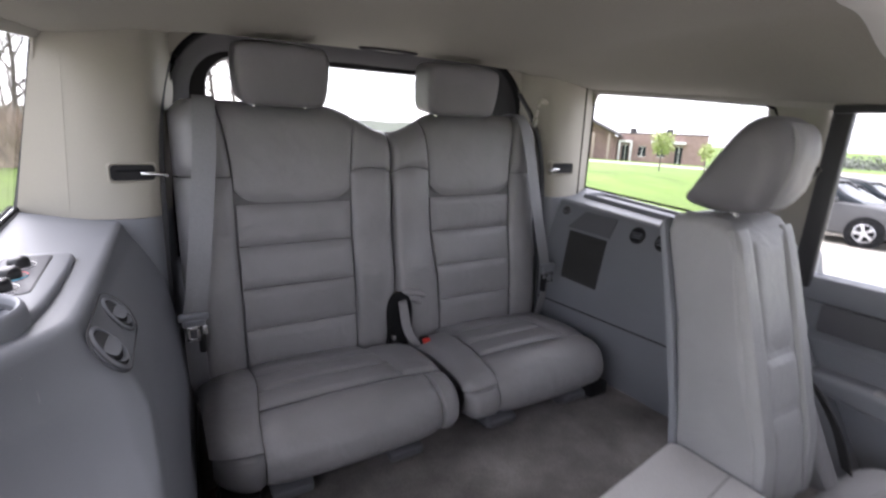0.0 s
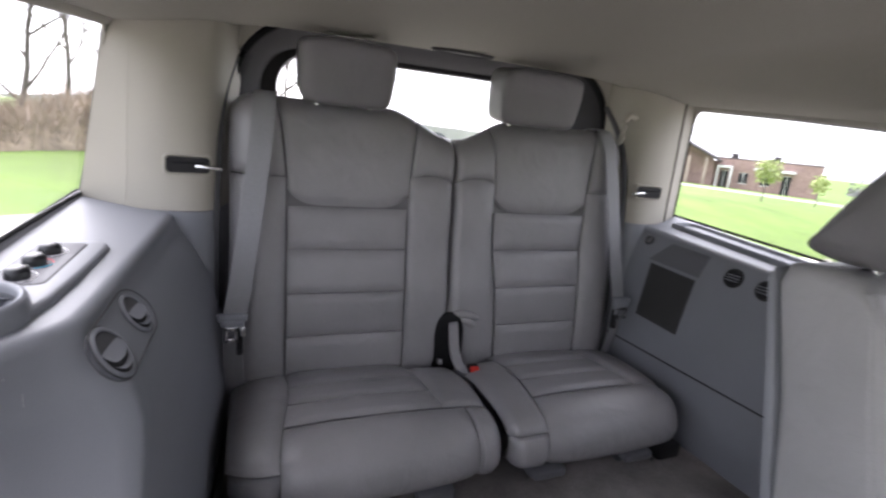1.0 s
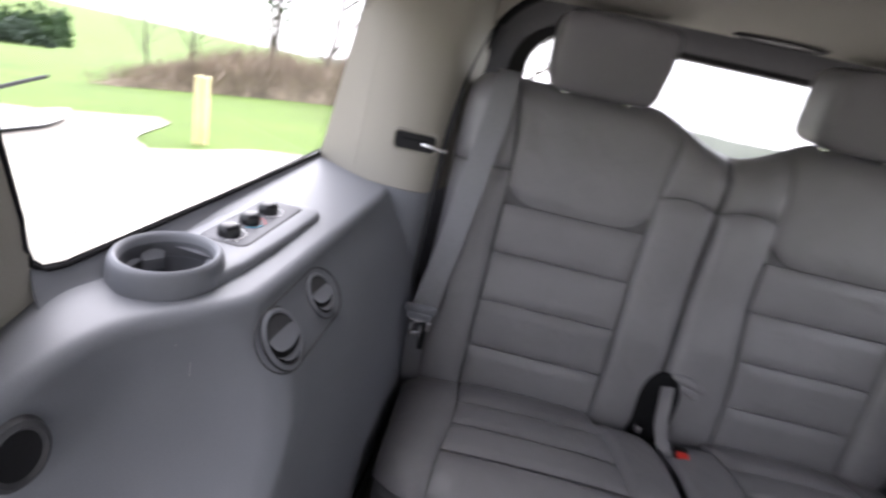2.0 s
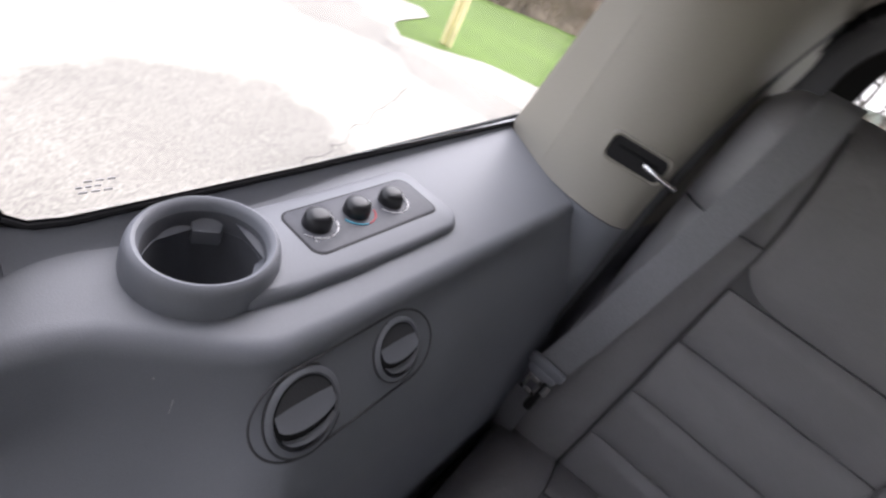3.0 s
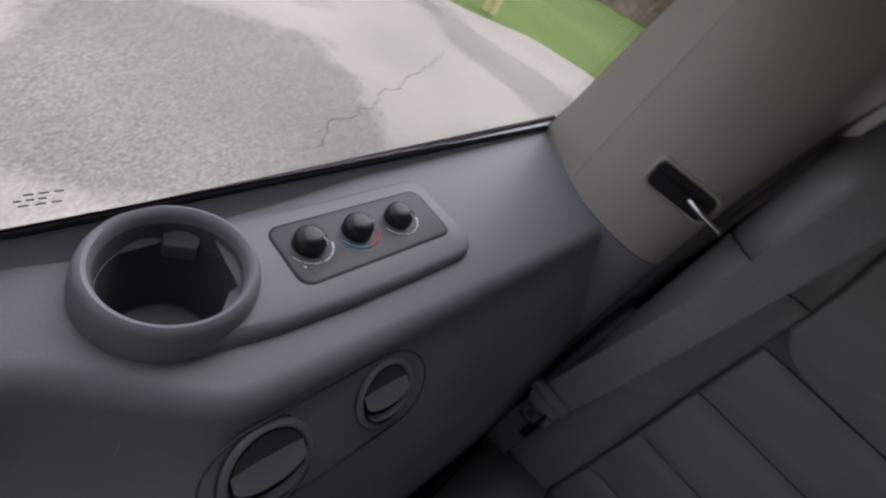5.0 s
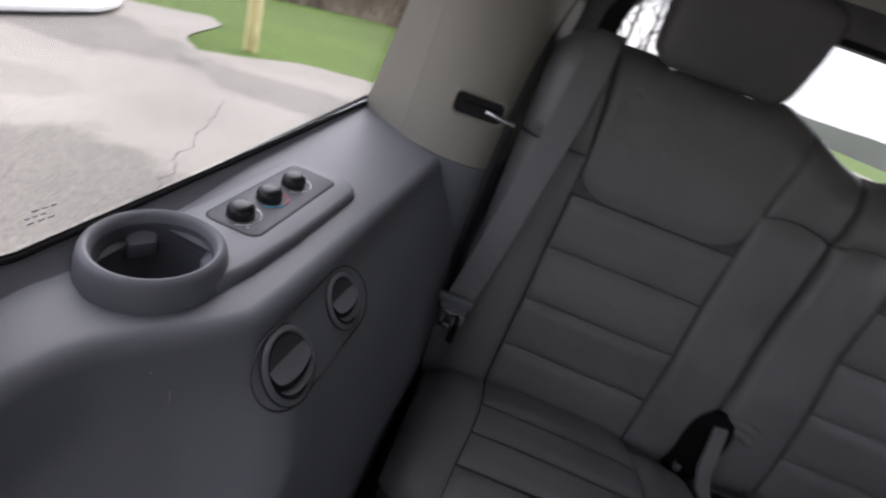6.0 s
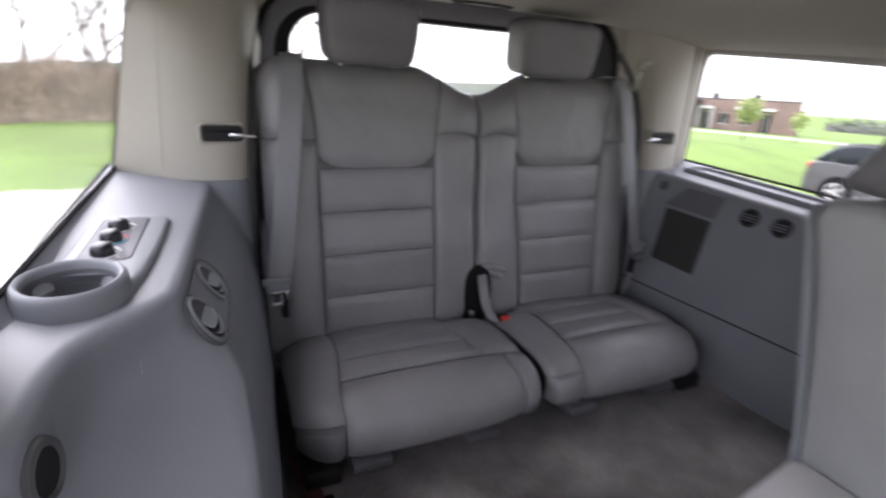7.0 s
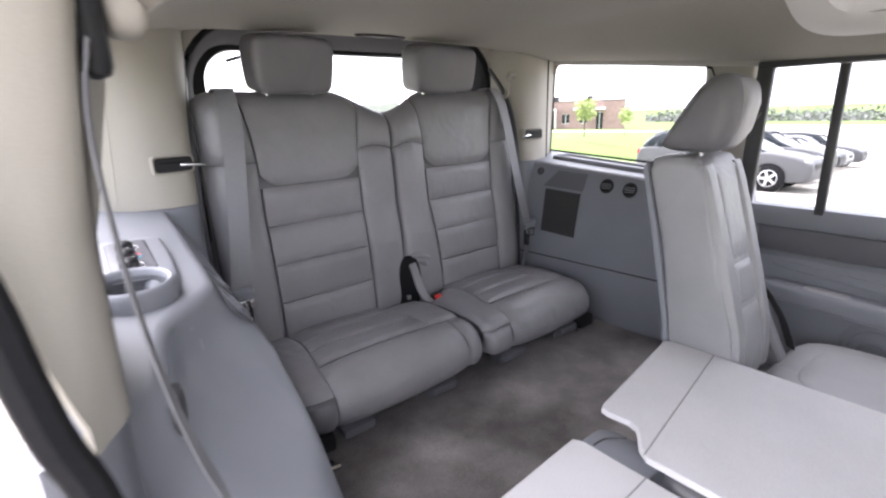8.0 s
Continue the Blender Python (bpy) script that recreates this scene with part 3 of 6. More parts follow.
# pale scuffs on the rounded corner
for z0, z1, y0 in ((1.228, 1.212, 0.555), (1.252, 1.250, 0.545)):
    k = min(range(56), key=lambda i: abs(QL.outline(z0)[i][1] - y0))
    pts = []
    for t in range(6):
        z = lerp(z0, z1, t / 5)
        x, y = QL.outline(z)[k]
        pts.append(Vector((-x + 0.0002, y - 0.0002, z + RISE * (y - 0.60) * step01(1.05, 1.27, z))))
    part("scuff", tube(pts, [0.0003, 0.0006, 0.0008, 0.0007, 0.0009, 0.0003], 6), LEATHER_LIGHT, quarter_left, "pale rubbed scuff")
# belt outlet on the left panel's front corner
o = QL.outline(1.205)
i = min(range(38, 54), key=lambda k: abs(o[k][1] - 0.430))
p, q = Vector((-o[i][0], o[i][1], 1.205)), Vector((-o[i + 2][0], o[i + 2][1], 0)) - Vector((-o[i - 2][0], o[i - 2][1], 0))
nrm = q.cross(Vector((0, 0, 1))).normalized()
nrm = -nrm if nrm.y > 0 else nrm
side = Vector((0, 0, 1)).cross(nrm)
m = Matrix.Translation(p) @ Matrix((side, Vector((0, 0, 1)), nrm)).transposed().to_4x4()
outlet = part("belt_outlet", lathe([(0.034, -0.004), (0.032, 0.003), (0.027, 0.005), (0.022, 0.001)], 32, m @ Matrix.Diagonal((0.68, 0.95, 1, 1))), PLASTIC_DARK, quarter_left, "dark oval belt outlet")
part("outlet_hole", lathe([(0.025, 0.002), (0.012, 0.0012), (0, 0.0012)], 32, m @ Matrix.Diagonal((0.68, 0.95, 1, 1))), BLACK, outlet)

PANEL_GAP_SHADE = material("gap_shade_strip", (0.045, 0.041, 0.036), 0.9, grain=0.05, spec=0.1)
WINDOW_NO = 1
for s, q in ((-1, QL), (1, QR)):
    side = "left" if s < 0 else "right"
    # rear pillar trim between side window and lift gate, in two panels with a seam, grey below the waist
    low = [(0.795, 1.150), (0.690, 1.098), (0.655, 1.082), (0.615, 1.070), (0.573, 1.068), (0.544, 1.084), (0.526, 1.165), (0.503, 1.28)]
    high = [(0.722, 1.065), (0.665, 1.075), (0.645, 1.077), (0.612, 1.081), (0.565, 1.098), (0.535, 1.118), (0.512, 1.150), (0.485, 1.23)]

    def pillar_row(z, a, b):
        t = max(-0.05, (z - 1.335) / 0.385)
        pts = [Vector((s * lerp(lo[0], hi[0], t), lerp(lo[1], hi[1], t), z)) for lo, hi in zip(low[a:b], high[a:b])]
        if a == 0:
            pts[0].x = s * (side_glass_x(z) - 0.007)
            return [pts[0].lerp(pts[1], k / 7) for k in range(8)]
        for k in range(3):
            cut = [pts[0]]
            for p, q in zip(pts, pts[1:]):
                cut += [p.lerp(q, 0.25), p.lerp(q, 0.75)]
            pts = cut + [pts[-1]]
        return pts

    for a, b, nm, z0, z1, mat, lab in ((0, 2, "window_pillar_trim", 1.322, 1.72, BEIGE, "light beige moulded rear pillar trim"), (1, 8, "rear_pillar_trim", 1.322, 1.72, BEIGE, "light beige moulded rear pillar trim"),
                                       (1, 8, "lower_pillar_trim", 0.79, 1.321, PLASTIC, "grey plastic trim below the beige pillar")):
        rows = [pillar_row(lerp(z0, z1, k / 16), a, b) for k in range(17)]
        tagged(part(nm + "_" + side, thick(grid(rows), -0.006 * s), mat), lab, "pillar trim", kind="structure")
    # dark bar on the seam; the gap's shade is put into its colour
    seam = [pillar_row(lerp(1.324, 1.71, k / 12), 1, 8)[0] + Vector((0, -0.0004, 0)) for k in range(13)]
    tagged(part("trim_seam_" + side, tube(seam, 0.0030, 6), PANEL_GAP_SHADE), "dark bar for the shaded gap between beige pillar panels", "trim", kind="structure")
    gasket = [pillar_row(lerp(1.322, 1.66, k / 12), 0, 2)[0] for k in range(13)]
    tagged(part("window_gasket_" + side, tube(gasket, 0.0042, 8), RUBBER), "black gasket between rear pillar and quarter window", "seal", kind="structure")
    # dark seal between pillar trim and seat; its colour also carries the gap's shade
    seal = smooth_path([(s * 0.540, 1.098, 0.92), (s * 0.537, 1.100, 1.20), (s * 0.533, 1.104, 1.36), (s * 0.527, 1.122, 1.48), (s * 0.517, 1.160, 1.57), (s * 0.498, 1.206, 1.64)], 30)
    tagged(part("gate_seal_" + side, tube(seal, 0.008, 8), PLASTIC_DARK), "black rubber seal between pillar trim and seat, with the gap's shade", "seal", kind="structure")
    # header rail above the side window
    rows = []
    for k in range(33):
        y = lerp(-1.9, 1.135, k / 32)
        e = headliner_z(0.697, y)
        rows.append([Vector((s * x, y, z)) for x, z in ((0.685, e + 0.004), (0.692, e - 0.010), (0.700, e - 0.020), (0.708, e - 0.024), (0.716, e - 0.018), (0.718, e + 0.05), (0.70, e + 0.16))])
    tagged(part("header_rail_" + side, thick(grid(rows), 0.004), BEIGE), "light beige rail between headliner and side windows", "trim", kind="structure")
    # rounded upper corner of the opening
    arc = [(1.078 - 0.034 + 0.034 * math.cos(a), 1.650 - 0.034 + 0.034 * math.sin(a)) for a in [math.pi / 2 * k / 12 for k in range(13)]]
    bm = bmesh.new()
    bm.faces.new([bm.verts.new((s * (side_glass_x(z) - 0.012), y, z)) for y, z in arc + [(1.044, 1.675), (1.10, 1.675), (1.10, 1.616)]])
    tagged(part("window_corner_trim_" + side, thick(bm, 0.004), BEIGE), "light beige rounded corner above the quarter window", "trim", kind="structure")
    # window pane with a black rubber edge
    edge = [(1.185, 1.287), (1.175, 1.33), (1.124, 1.580), (1.116, 1.599), (1.100, 1.607), (0.458, 1.607), (0.438, 1.600), (0.430, 1.580), (0.455, 1.42), (0.486, 1.345), (0.497, 1.315), (0.510, 1.298), (0.538, 1.287)]
    if s > 0:
        edge = [(y + 0.10 * (1 - step01(0.5, 0.7, y)), z) for y, z in edge]
    edge = [(y, z + 0.016 * step01(0.6, 1.1, y) * step01(1.5, 1.6, z) + RISE * (y - 0.60) + (0.010 + 0.012 * step01(0.85, 0.50, y)) * (1 - step01(1.30, 1.42, z))) for y, z in edge]
    if s < 0:
        # tighter front corner and a slightly bowed lower edge
        edge = edge[:8] + [(0.456, 1.430), (0.483, 1.362), (0.490, 1.336), (0.498, 1.319), (0.511, 1.308), (0.534, 1.304), (0.820, 1.320)]
        rows = []
        for k in range(33):
            y = lerp(0.496, 1.160, k / 32)
            up, to = LEDGE + RISE * (y - 0.60) + 0.0006, table(((0.496, 1.315), (0.511, 1.305), (0.534, 1.301), (0.820, 1.317), (1.185, 1.338)), y)
            rows.append([Vector((-x, y, z)) for x, z in ((0.776, up - 0.002), (0.7785, up + 0.0012), (lerp(0.7785, side_glass_x(to) - 0.005, 0.55), lerp(up, to, 0.35)), (side_glass_x(to) - 0.005, to))])
        part("window_ledge_strip", thick(grid(rows), 0.002), PLASTIC, quarter_left)
    window = thing("window_%d" % WINDOW_NO, (s * 0.78, 0.8, 1.315), "fixed quarter window with a black rubber edge", "window", kind="structure")
    WINDOW_NO += 1
    bm = bmesh.new()
    bm.faces.new([bm.verts.new((s * side_glass_x(z), y, z)) for y, z in edge])
    pane = part("pane", thick(bm, 0.004), TINTED, window, "lightly tinted glass pane")
    pane.visible_shadow = False
    path = [Vector((s * (side_glass_x(z) - 0.004), y, z)) for y, z in edge]
    part("rubber_edge", tube(path + path[:2], 0.0030, 8), RUBBER, window)
    # black printed border round the glass
    cy, cz = sum(y for y, z in edge) / len(edge), sum(z for y, z in edge) / len(edge)
    inner = []
    for i, (y, z) in enumerate(edge):
        (ya, za), (yb, zb) = edge[i - 1], edge[(i + 1) % len(edge)]
        ln = math.hypot(yb - ya, zb - za)
        ny, nz = (zb - za) / ln, -(yb - ya) / ln
        if ny * (cy - y) + nz * (cz - z) < 0:
            ny, nz = -ny, -nz
        inner.append((y + 0.0045 * ny, z + 0.0045 * nz))
    band = grid([[Vector((s * (side_glass_x(z) - 0.0028), y, z)) for y, z in loop] for loop in (edge, inner)], close_u=True)
    part("glass_border", thick(band, 0.0006), RUBBER, window, "black printed glass border")
    if s < 0:
        # small unreadable print in the lower front corner of the glass
        for k, (y0, y1, dz) in enumerate(((0.540, 0.560, 0.052), (0.536, 0.552, 0.047), (0.538, 0.560, 0.042))):
            z = 1.291 + RISE * (0.57 - 0.60) + dz
            for q in range(3):
                a, b = lerp(y0, y1, q / 3), lerp(y0, y1, (q + 0.65) / 3)
                part("glass_print", bevel_box(-side_glass_x(z) + 0.0045, (a + b) / 2, z, 0.0006, b - a, 0.0009, 0), PLASTIC, window)
    # sill between ledge and pane, and the steel behind the window posts
    tagged(part("window_sill_" + side, lift(bevel_box(s * 0.8035, 0.82, LEDGE - 0.019, 0.007, 0.78, 0.054, 0.002)), RUBBER), "black rubber sill strip below the quarter window", "window sill", kind="structure")
    bm = grid([[Vector((s * (side_glass_x(z) + 0.006), y, z)) for z in (1.30, 1.5, 1.70, 1.78)] for y in (1.17, 1.45)])
    tagged(part("rear_pillar_" + side, thick(bm, 0.01), BODY_PAINT), "painted steel rear pillar", "pillar", kind="structure")
    # post between quarter window and rear door, beige above and grey below
    rows = []
    for k in range(21):
        t = k / 20
        z = lerp(1.245, 1.72, t)
        xg = side_glass_x(z)
        f = lerp(0.265, 0.300, t) if s < 0 else lerp(0.425, 0.415, t)
        b = table(((1.28, 0.538), (1.33, 0.511), (1.36, 0.504), (1.43, 0.478), (1.56, 0.440), (1.72, 0.428)), z) if s < 0 else table(((1.28, 0.60), (1.33, 0.57), (1.40, 0.555), (1.72, 0.550)), z)
        b -= 0.024 * (s < 0)
        face = table(((1.27, 0.781), (1.43, 0.777), (1.51, 0.768), (1.58, 0.760), (1.72, 0.735)), z)
        rim = table(((1.27, 0.806), (1.29, 0.810), (1.36, 0.820), (1.43, 0.828), (1.50, 0.870)), z)
        pts = [(xg + 0.004, b + 0.006), (xg - 0.001, b), (lerp(xg, face, 0.3), b - 0.02), (lerp(xg, face, 0.8), 0.355), (face, 0.312), (face + 0.016, 0.280), (rim, 0.264)] if s < 0 else [(xg + 0.004, b + 0.006), (xg - 0.001, b), (xg - 0.005, b - 0.02), (xg - 0.012, (b + f) / 2), (xg - 0.012, f + 0.03), (xg - 0.004, f + 0.008), (xg + 0.016, f)]
        rows.append(smooth_path([Vector((s * x, y, z)) for x, y in pts], 26))
    bm = grid(rows)
    if s < 0:
        for v in bm.verts:
            v.co.z += 0.038 * step01(0.46, 0.30, v.co.y) * (1 - step01(1.245, 1.42, v.co.z))
        low = []
        for k in range(13):
            z = lerp(0.80, 1.290, k / 12)
            low.append([Vector((-x, y, z - 0.05 * step01(0.30, 0.46, y) * step01(1.2, 1.296, z))) for x, y in ((0.781, 0.395), (0.785, 0.36), (0.789, 0.32), (0.797, 0.285), (0.810, 0.268), (0.834, 0.262))])
        tagged(part("door_post_lower_" + side, thick(grid(low), 0.004), PLASTIC), "grey plastic trim at the foot of the door post", "pillar trim", kind="structure")
    tagged(part("door_pillar_trim_" + side, thick(bm, -0.005 * s), BEIGE), "light beige trim of the post behind the rear door", "pillar trim", kind="structure")

# ---- lift gate ----
gate = thing("lift_gate", (0, 1.42, 1.30), "charcoal-trimmed tailgate with its rear window", "tailgate", kind="structure")


def arch(hw, top, bottom, r, y, n=14):
    pts = [Vector((-hw, y, bottom))]
    for cx, a0 in ((-1, 180), (1, 90)):
        for k in range(n + 1):
            a = radians(a0 - 90 * k / n)
            pts.append(Vector((cx * (hw - r) + r * math.cos(a), y, top - r + r * math.sin(a))))
    pts.append(Vector((hw, y, bottom)))
    return pts


bm = grid([arch(0.520, 1.752, 1.20, 0.18, 1.215), arch(0.500, 1.738, 1.20, 0.168, 1.225), arch(0.488, 1.732, 1.2, 0.160, 1.25), arch(0.478, 1.722, 1.2, 0.150, 1.29), arch(0.462, 1.712, 1.2, 0.135, 1.33), arch(0.450, 1.708, 1.2, 0.115, 1.40)])
part("frame", thick(bm, 0.006), GATE_TRIM, gate, "matt charcoal plastic surround")
part("seal", tube(arch(0.506, 1.739, 1.20, 0.172, 1.213), 0.009, 8), RUBBER, gate, "black rubber door seal")
bm = grid([arch(0.452, 1.709, 1.2, 0.115, 1.400), arch(0.410, 1.694, 1.2, 0.09, 1.402), arch(0.407, 1.691, 1.2, 0.09, 1.412)])
part("glass_edge", thick(bm, 0.003), BLACK, gate, "black printed glass edge")
part("inner_panel", bevel_box(0, 1.40, 1.08, 0.96, 0.03, 0.52, 0.01), GATE_TRIM, gate)
bm = bmesh.new()
bm.faces.new([bm.verts.new(p) for p in arch(0.455, 1.710, 1.2, 0.115, 1.418)])
pane = part("pane", thick(bm, 0.004), TINTED, gate, "lightly tinted rear window glass")
pane.visible_shadow = False
part("wiper_arm", tube([(-0.345, 1.393, 1.660), (-0.31, 1.392, 1.670), (-0.26, 1.392, 1.675)], 0.005, 8), BLACK, gate, "thin black bar at the glass corner")
bm = bevel_box(0, 1.43, 1.765, 1.1, 0.05, 0.10, 0.01)
part("header", bm, BODY_PAINT, gate)
for s in (-1, 1):
    part("side_skin", bevel_box(s * 0.60, 1.44, 1.48, 0.30, 0.02, 0.62, 0.005), BODY_PAINT, gate)

# beige corners of the headliner above the gate's rounded frame
for s in (-1, 1):
    hw, top, rad = 0.514, 1.745, 0.178
    pts = [(hw - rad + rad * math.cos(a), top - rad + rad * math.sin(a)) for a in [math.pi / 2 * k / 16 for k in range(17)]]
    pts += [(hw - rad, 1.80), (0.58, 1.80), (0.58, top - rad)]
    bm = bmesh.new()
    bm.faces.new([bm.verts.new((s * x, 1.204, z)) for x, z in pts])
    tagged(part("gate_corner_trim_" + ("left" if s < 0 else "right"), thick(bm, 0.005), BEIGE), "light beige corner trim above the tailgate frame", "trim", kind="structure")

# ---- third-row seats ----
BACK_TOP = 1.570


def back_top(ax):
    """Top outline of a backrest by the distance from the car's middle."""
    return BACK_TOP - 0.058 * (1 - step01(0.0, 0.165, ax)) - 0.03 * step01(0.45, 0.52, ax) ** 2


def back_surface(s):
    def f(ax, z):
        y = table(((0.85, 1.045), (1.04, 1.062), (1.14, 1.072), (1.24, 1.092), (1.34, 1.098), (1.45, 1.106), (1.56, 1.122)), z)
        y -= 0.010 * (1 - step01(0.05, 0.14, ax)) + 0.014 * step01(0.36, 0.44, ax)
        y += 0.050 * max(0, (ax - 0.455) / 0.065) ** 2 + 0.012 * max(0, (0.024 - ax) / 0.022) ** 2
        t = back_top(ax)
        y += 0.040 * max(0, (z - (t - 0.055)) / 0.055) ** 2
        n = Vector((s * (0.5 * step01(0.45, 0.52, ax) - 0.3 * (1 - step01(0.0, 0.03, ax))), -1, 0.12 + 0.9 * max(0, (z - (t - 0.05)) / 0.05)))
        return Vector((s * ax, y, z)), n.normalized()
    return f


CUSHION_PATH = [(1.07, 0.940), (1.00, 0.956), (0.92, 0.962), (0.84, 0.962), (0.785, 0.957), (0.752, 0.946), (0.733, 0.926), (0.725, 0.900), (0.730, 0.876), (0.744, 0.858)]


def cushion_surface(s):
    path = smooth_path([Vector((0, y, z)) for y, z in CUSHION_PATH], 200)
    run = [0.0]
    for a, b in zip(path, path[1:]):
        run.append(run[-1] + (b - a).length)

    def f(ax, b):
        d = b * run[-1]
        k = min(len(path) - 2, max(0, next((i for i, r in enumerate(run) if r > d), len(run) - 1) - 1))
        t = (d - run[k]) / (run[k + 1] - run[k])
        p = path[k].lerp(path[k + 1], t)
        w = path[k + 1] - path[k]
        n = Vector((0, w.z, -w.y)).normalized()
        edge = max(0, (ax - 0.44) / 0.07) ** 2 + 0.6 * max(0, (0.04 - ax) / 0.035) ** 2
        low = 0.020 * edge
        crown = 0.010 * (1 - ((ax - 0.255) / 0.25) ** 2)
        back = 0.035 * edge * step01(0.55, 0.9, b)
        q = Vector((s * ax + 0.022 * (1 - ax / 0.5) * step01(0.0, 0.35, b), p.y + back, p.z)) + n * (crown - low)
        n = (n + Vector((s * (0.5 * step01(0.44, 0.51, ax) - 0.5 * (1 - step01(0.005, 0.04, ax))), 0, 0))).normalized()
        return q, n
    return f


def rear_seat(s):
    """One third-row seat; s is -1 or 1 for the side of the car it stands on."""
    seat = thing("third_row_seat", (s * 0.255, 0.95, FLOOR), "grey leather folding third-row seat with stitched horizontal inserts", "car seat", "third-row seats")
    S = back_surface(s)
    IN0, OUT0, OUT1 = 0.001, 0.396, 0.512
    # shell behind the panels
    rows = []
    for k in range(40):
        t = k / 39
        row = []
        for i in range(33):
            ax = lerp(0.0005, 0.505, i / 32)
            z = lerp(0.90, back_top(ax) - 0.006, t)
            p, n = S(ax, z)
            row.append(p - n * 0.012)
        rows.append([Vector((s * 0.0005, 1.20, rows_z)) for rows_z in (lerp(0.90, back_top(0.02) - 0.03, t),)] + row + [Vector((s * 0.49, 1.21, lerp(0.90, back_top(0.5) - 0.03, t)))])
    rows.append([p + Vector((0, 0.075 - (p.y - 1.12) * 0.6, -0.012)) for p in rows[-1]])
    bm = grid(rows)
    back = part("backrest", bm, LEATHER_DARK, seat)
    shell_back = bevel_box(s * 0.258, 1.205, 1.20, 0.470, 0.03, 0.60, 0.012)
    part("back_board", shell_back, CARPET, seat, "carpeted back board")
    # head panel with rounded lower corners
    part("head_panel", pillow(S, lambda u, v: (lerp(0.116 - 0.019 * v * v, 0.392 + 0.026 * v * v, u), lerp(1.337 + 0.034 * abs(2 * u - 1) ** 6, back_top(lerp(0.097, 0.418, u)) - 0.002, v)), 32, 20, 0.004, 0.0025, power=10), LEATHER, back)
    # horizontal inserts
    inner = lambda z: 0.116 + (0.024 if s > 0 else 0.0) * step01(1.33, 1.0, z)
    for lo, hi in ((1.238, 1.334), (1.140, 1.236), (1.040, 1.138), (0.930, 1.038)):
        part("insert", pillow(S, lambda u, v: (lerp(inner(lerp(lo, hi, v)) + 0.002, 0.390, u), lerp(lo, hi, v)), 22, 8, 0.004, 0.003, power=8), LEATHER, back)
    # inner bolster, with its curved seam
    part("inner_bolster", pillow(S, lambda u, v: (lerp(IN0, inner(lerp(0.96, 1.404, v)) - 0.003, u), lerp(0.935 + 0.125 * (1 - step01(0.0, 0.42, u)), 1.404 + 0.014 * math.sin(math.pi * u * 0.9), v)), 20, 30, 0.004, 0.004, power=7), LEATHER, back)
    part("inner_shoulder", pillow(S, lambda u, v: (lerp(IN0, 0.1135 - 0.019 * (0.33 + 0.67 * v) ** 2, u), lerp(1.407 + 0.014 * math.sin(math.pi * u * 0.9), back_top(lerp(IN0, 0.1135 - 0.019 * (0.33 + 0.67 * v) ** 2, u)) - 0.002, v)), 24, 12, 0.003, 0.0025, power=10), LEATHER, back)
    part("outer_bolster", pillow(S, lambda u, v: (lerp(OUT0, OUT1, u), lerp(0.935, 1.398, v)), 12, 30, 0.005, 0.004, power=7), LEATHER, back)
    part("outer_shoulder", pillow(S, lambda u, v: (lerp(0.3945 + 0.026 * (0.33 + 0.67 * v) ** 2, OUT1, u), lerp(1.401, back_top(lerp(OUT0, OUT1, u)) - 0.002, v)), 12, 12, 0.005, 0.004, power=7), LEATHER, back)
    # headrest on two posts
    HX, HW = (-0.272, 0.209) if s < 0 else (0.212, 0.228)
    bm = soft_box(0, 0, 0, HW, 0.112, 0.138, 7.5, 14)
    for v in bm.verts:
        # narrower below, with a slightly crowned top
        v.co.x *= 1.0 - 0.07 * step01(0.02, -0.08, v.co.z)
        v.co.z -= 0.006 * (v.co.x / HW * 2) ** 2 * (v.co.z > 0)
    bm.transform(Matrix.Translation((HX, 1.134, 1.630)) @ pose(0, 0, 0, 8))
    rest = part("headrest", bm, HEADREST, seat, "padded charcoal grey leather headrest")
    for dx in (-0.06, 0.06):
        part("headrest_post", tube([(HX + dx, 1.150, 1.50), (HX + dx, 1.142, 1.60)], 0.006, 10), CHROME, rest, "steel headrest post")
    # cushion
    C = cushion_surface(s)
    rows = []
    for k in range(30):
        b = k / 29
        rows.append([C(lerp(0.014, 0.500, i / 24), b)[0] - C(lerp(0.014, 0.500, i / 24), b)[1] * 0.012 for i in range(25)])
    rows.append([Vector((p.x, p.y + 0.02, 0.852)) for p in rows[-1]])
    rows.append([Vector((p.x, 1.06, 0.858)) for p in rows[-1]])
    bm = grid(rows)
    edges = [e for e in bm.edges if e.is_boundary]
    bmesh.ops.holes_fill(bm, edges=edges, sides=0)
    cushion = part("cushion", bm, LEATHER_DARK, seat)
    a_in = lambda b: lerp(0.120, 0.098, step01(0.2, 0.9, b))
    a_out = lambda b: lerp(0.392, 0.420, step01(0.15, 0.8, b))
    for lo, hi in ((0.03, 0.235), (0.24, 0.405), (0.41, 0.570)):
        part("insert", pillow(C, lambda u, v: (lerp(a_in(lerp(lo, hi, v)), a_out(lerp(lo, hi, v)), u), lerp(lo, hi, v)), 20, 8, 0.004, 0.003, power=7), LEATHER, cushion)
    roll_in = a_in if s > 0 else lambda b: 0.062
    roll_out = a_out if s < 0 else lambda b: 0.505
    side_in, side_out = (0.80, 0.570) if s > 0 else (0.570, 0.80)
    part("front_roll", pillow(C, lambda u, v: (lerp(roll_in(lerp(0.575, 1, v)), roll_out(lerp(0.575, 1, v)), u), lerp(0.575, 1.0, v)), 22, 18, 0.007), LEATHER, cushion)
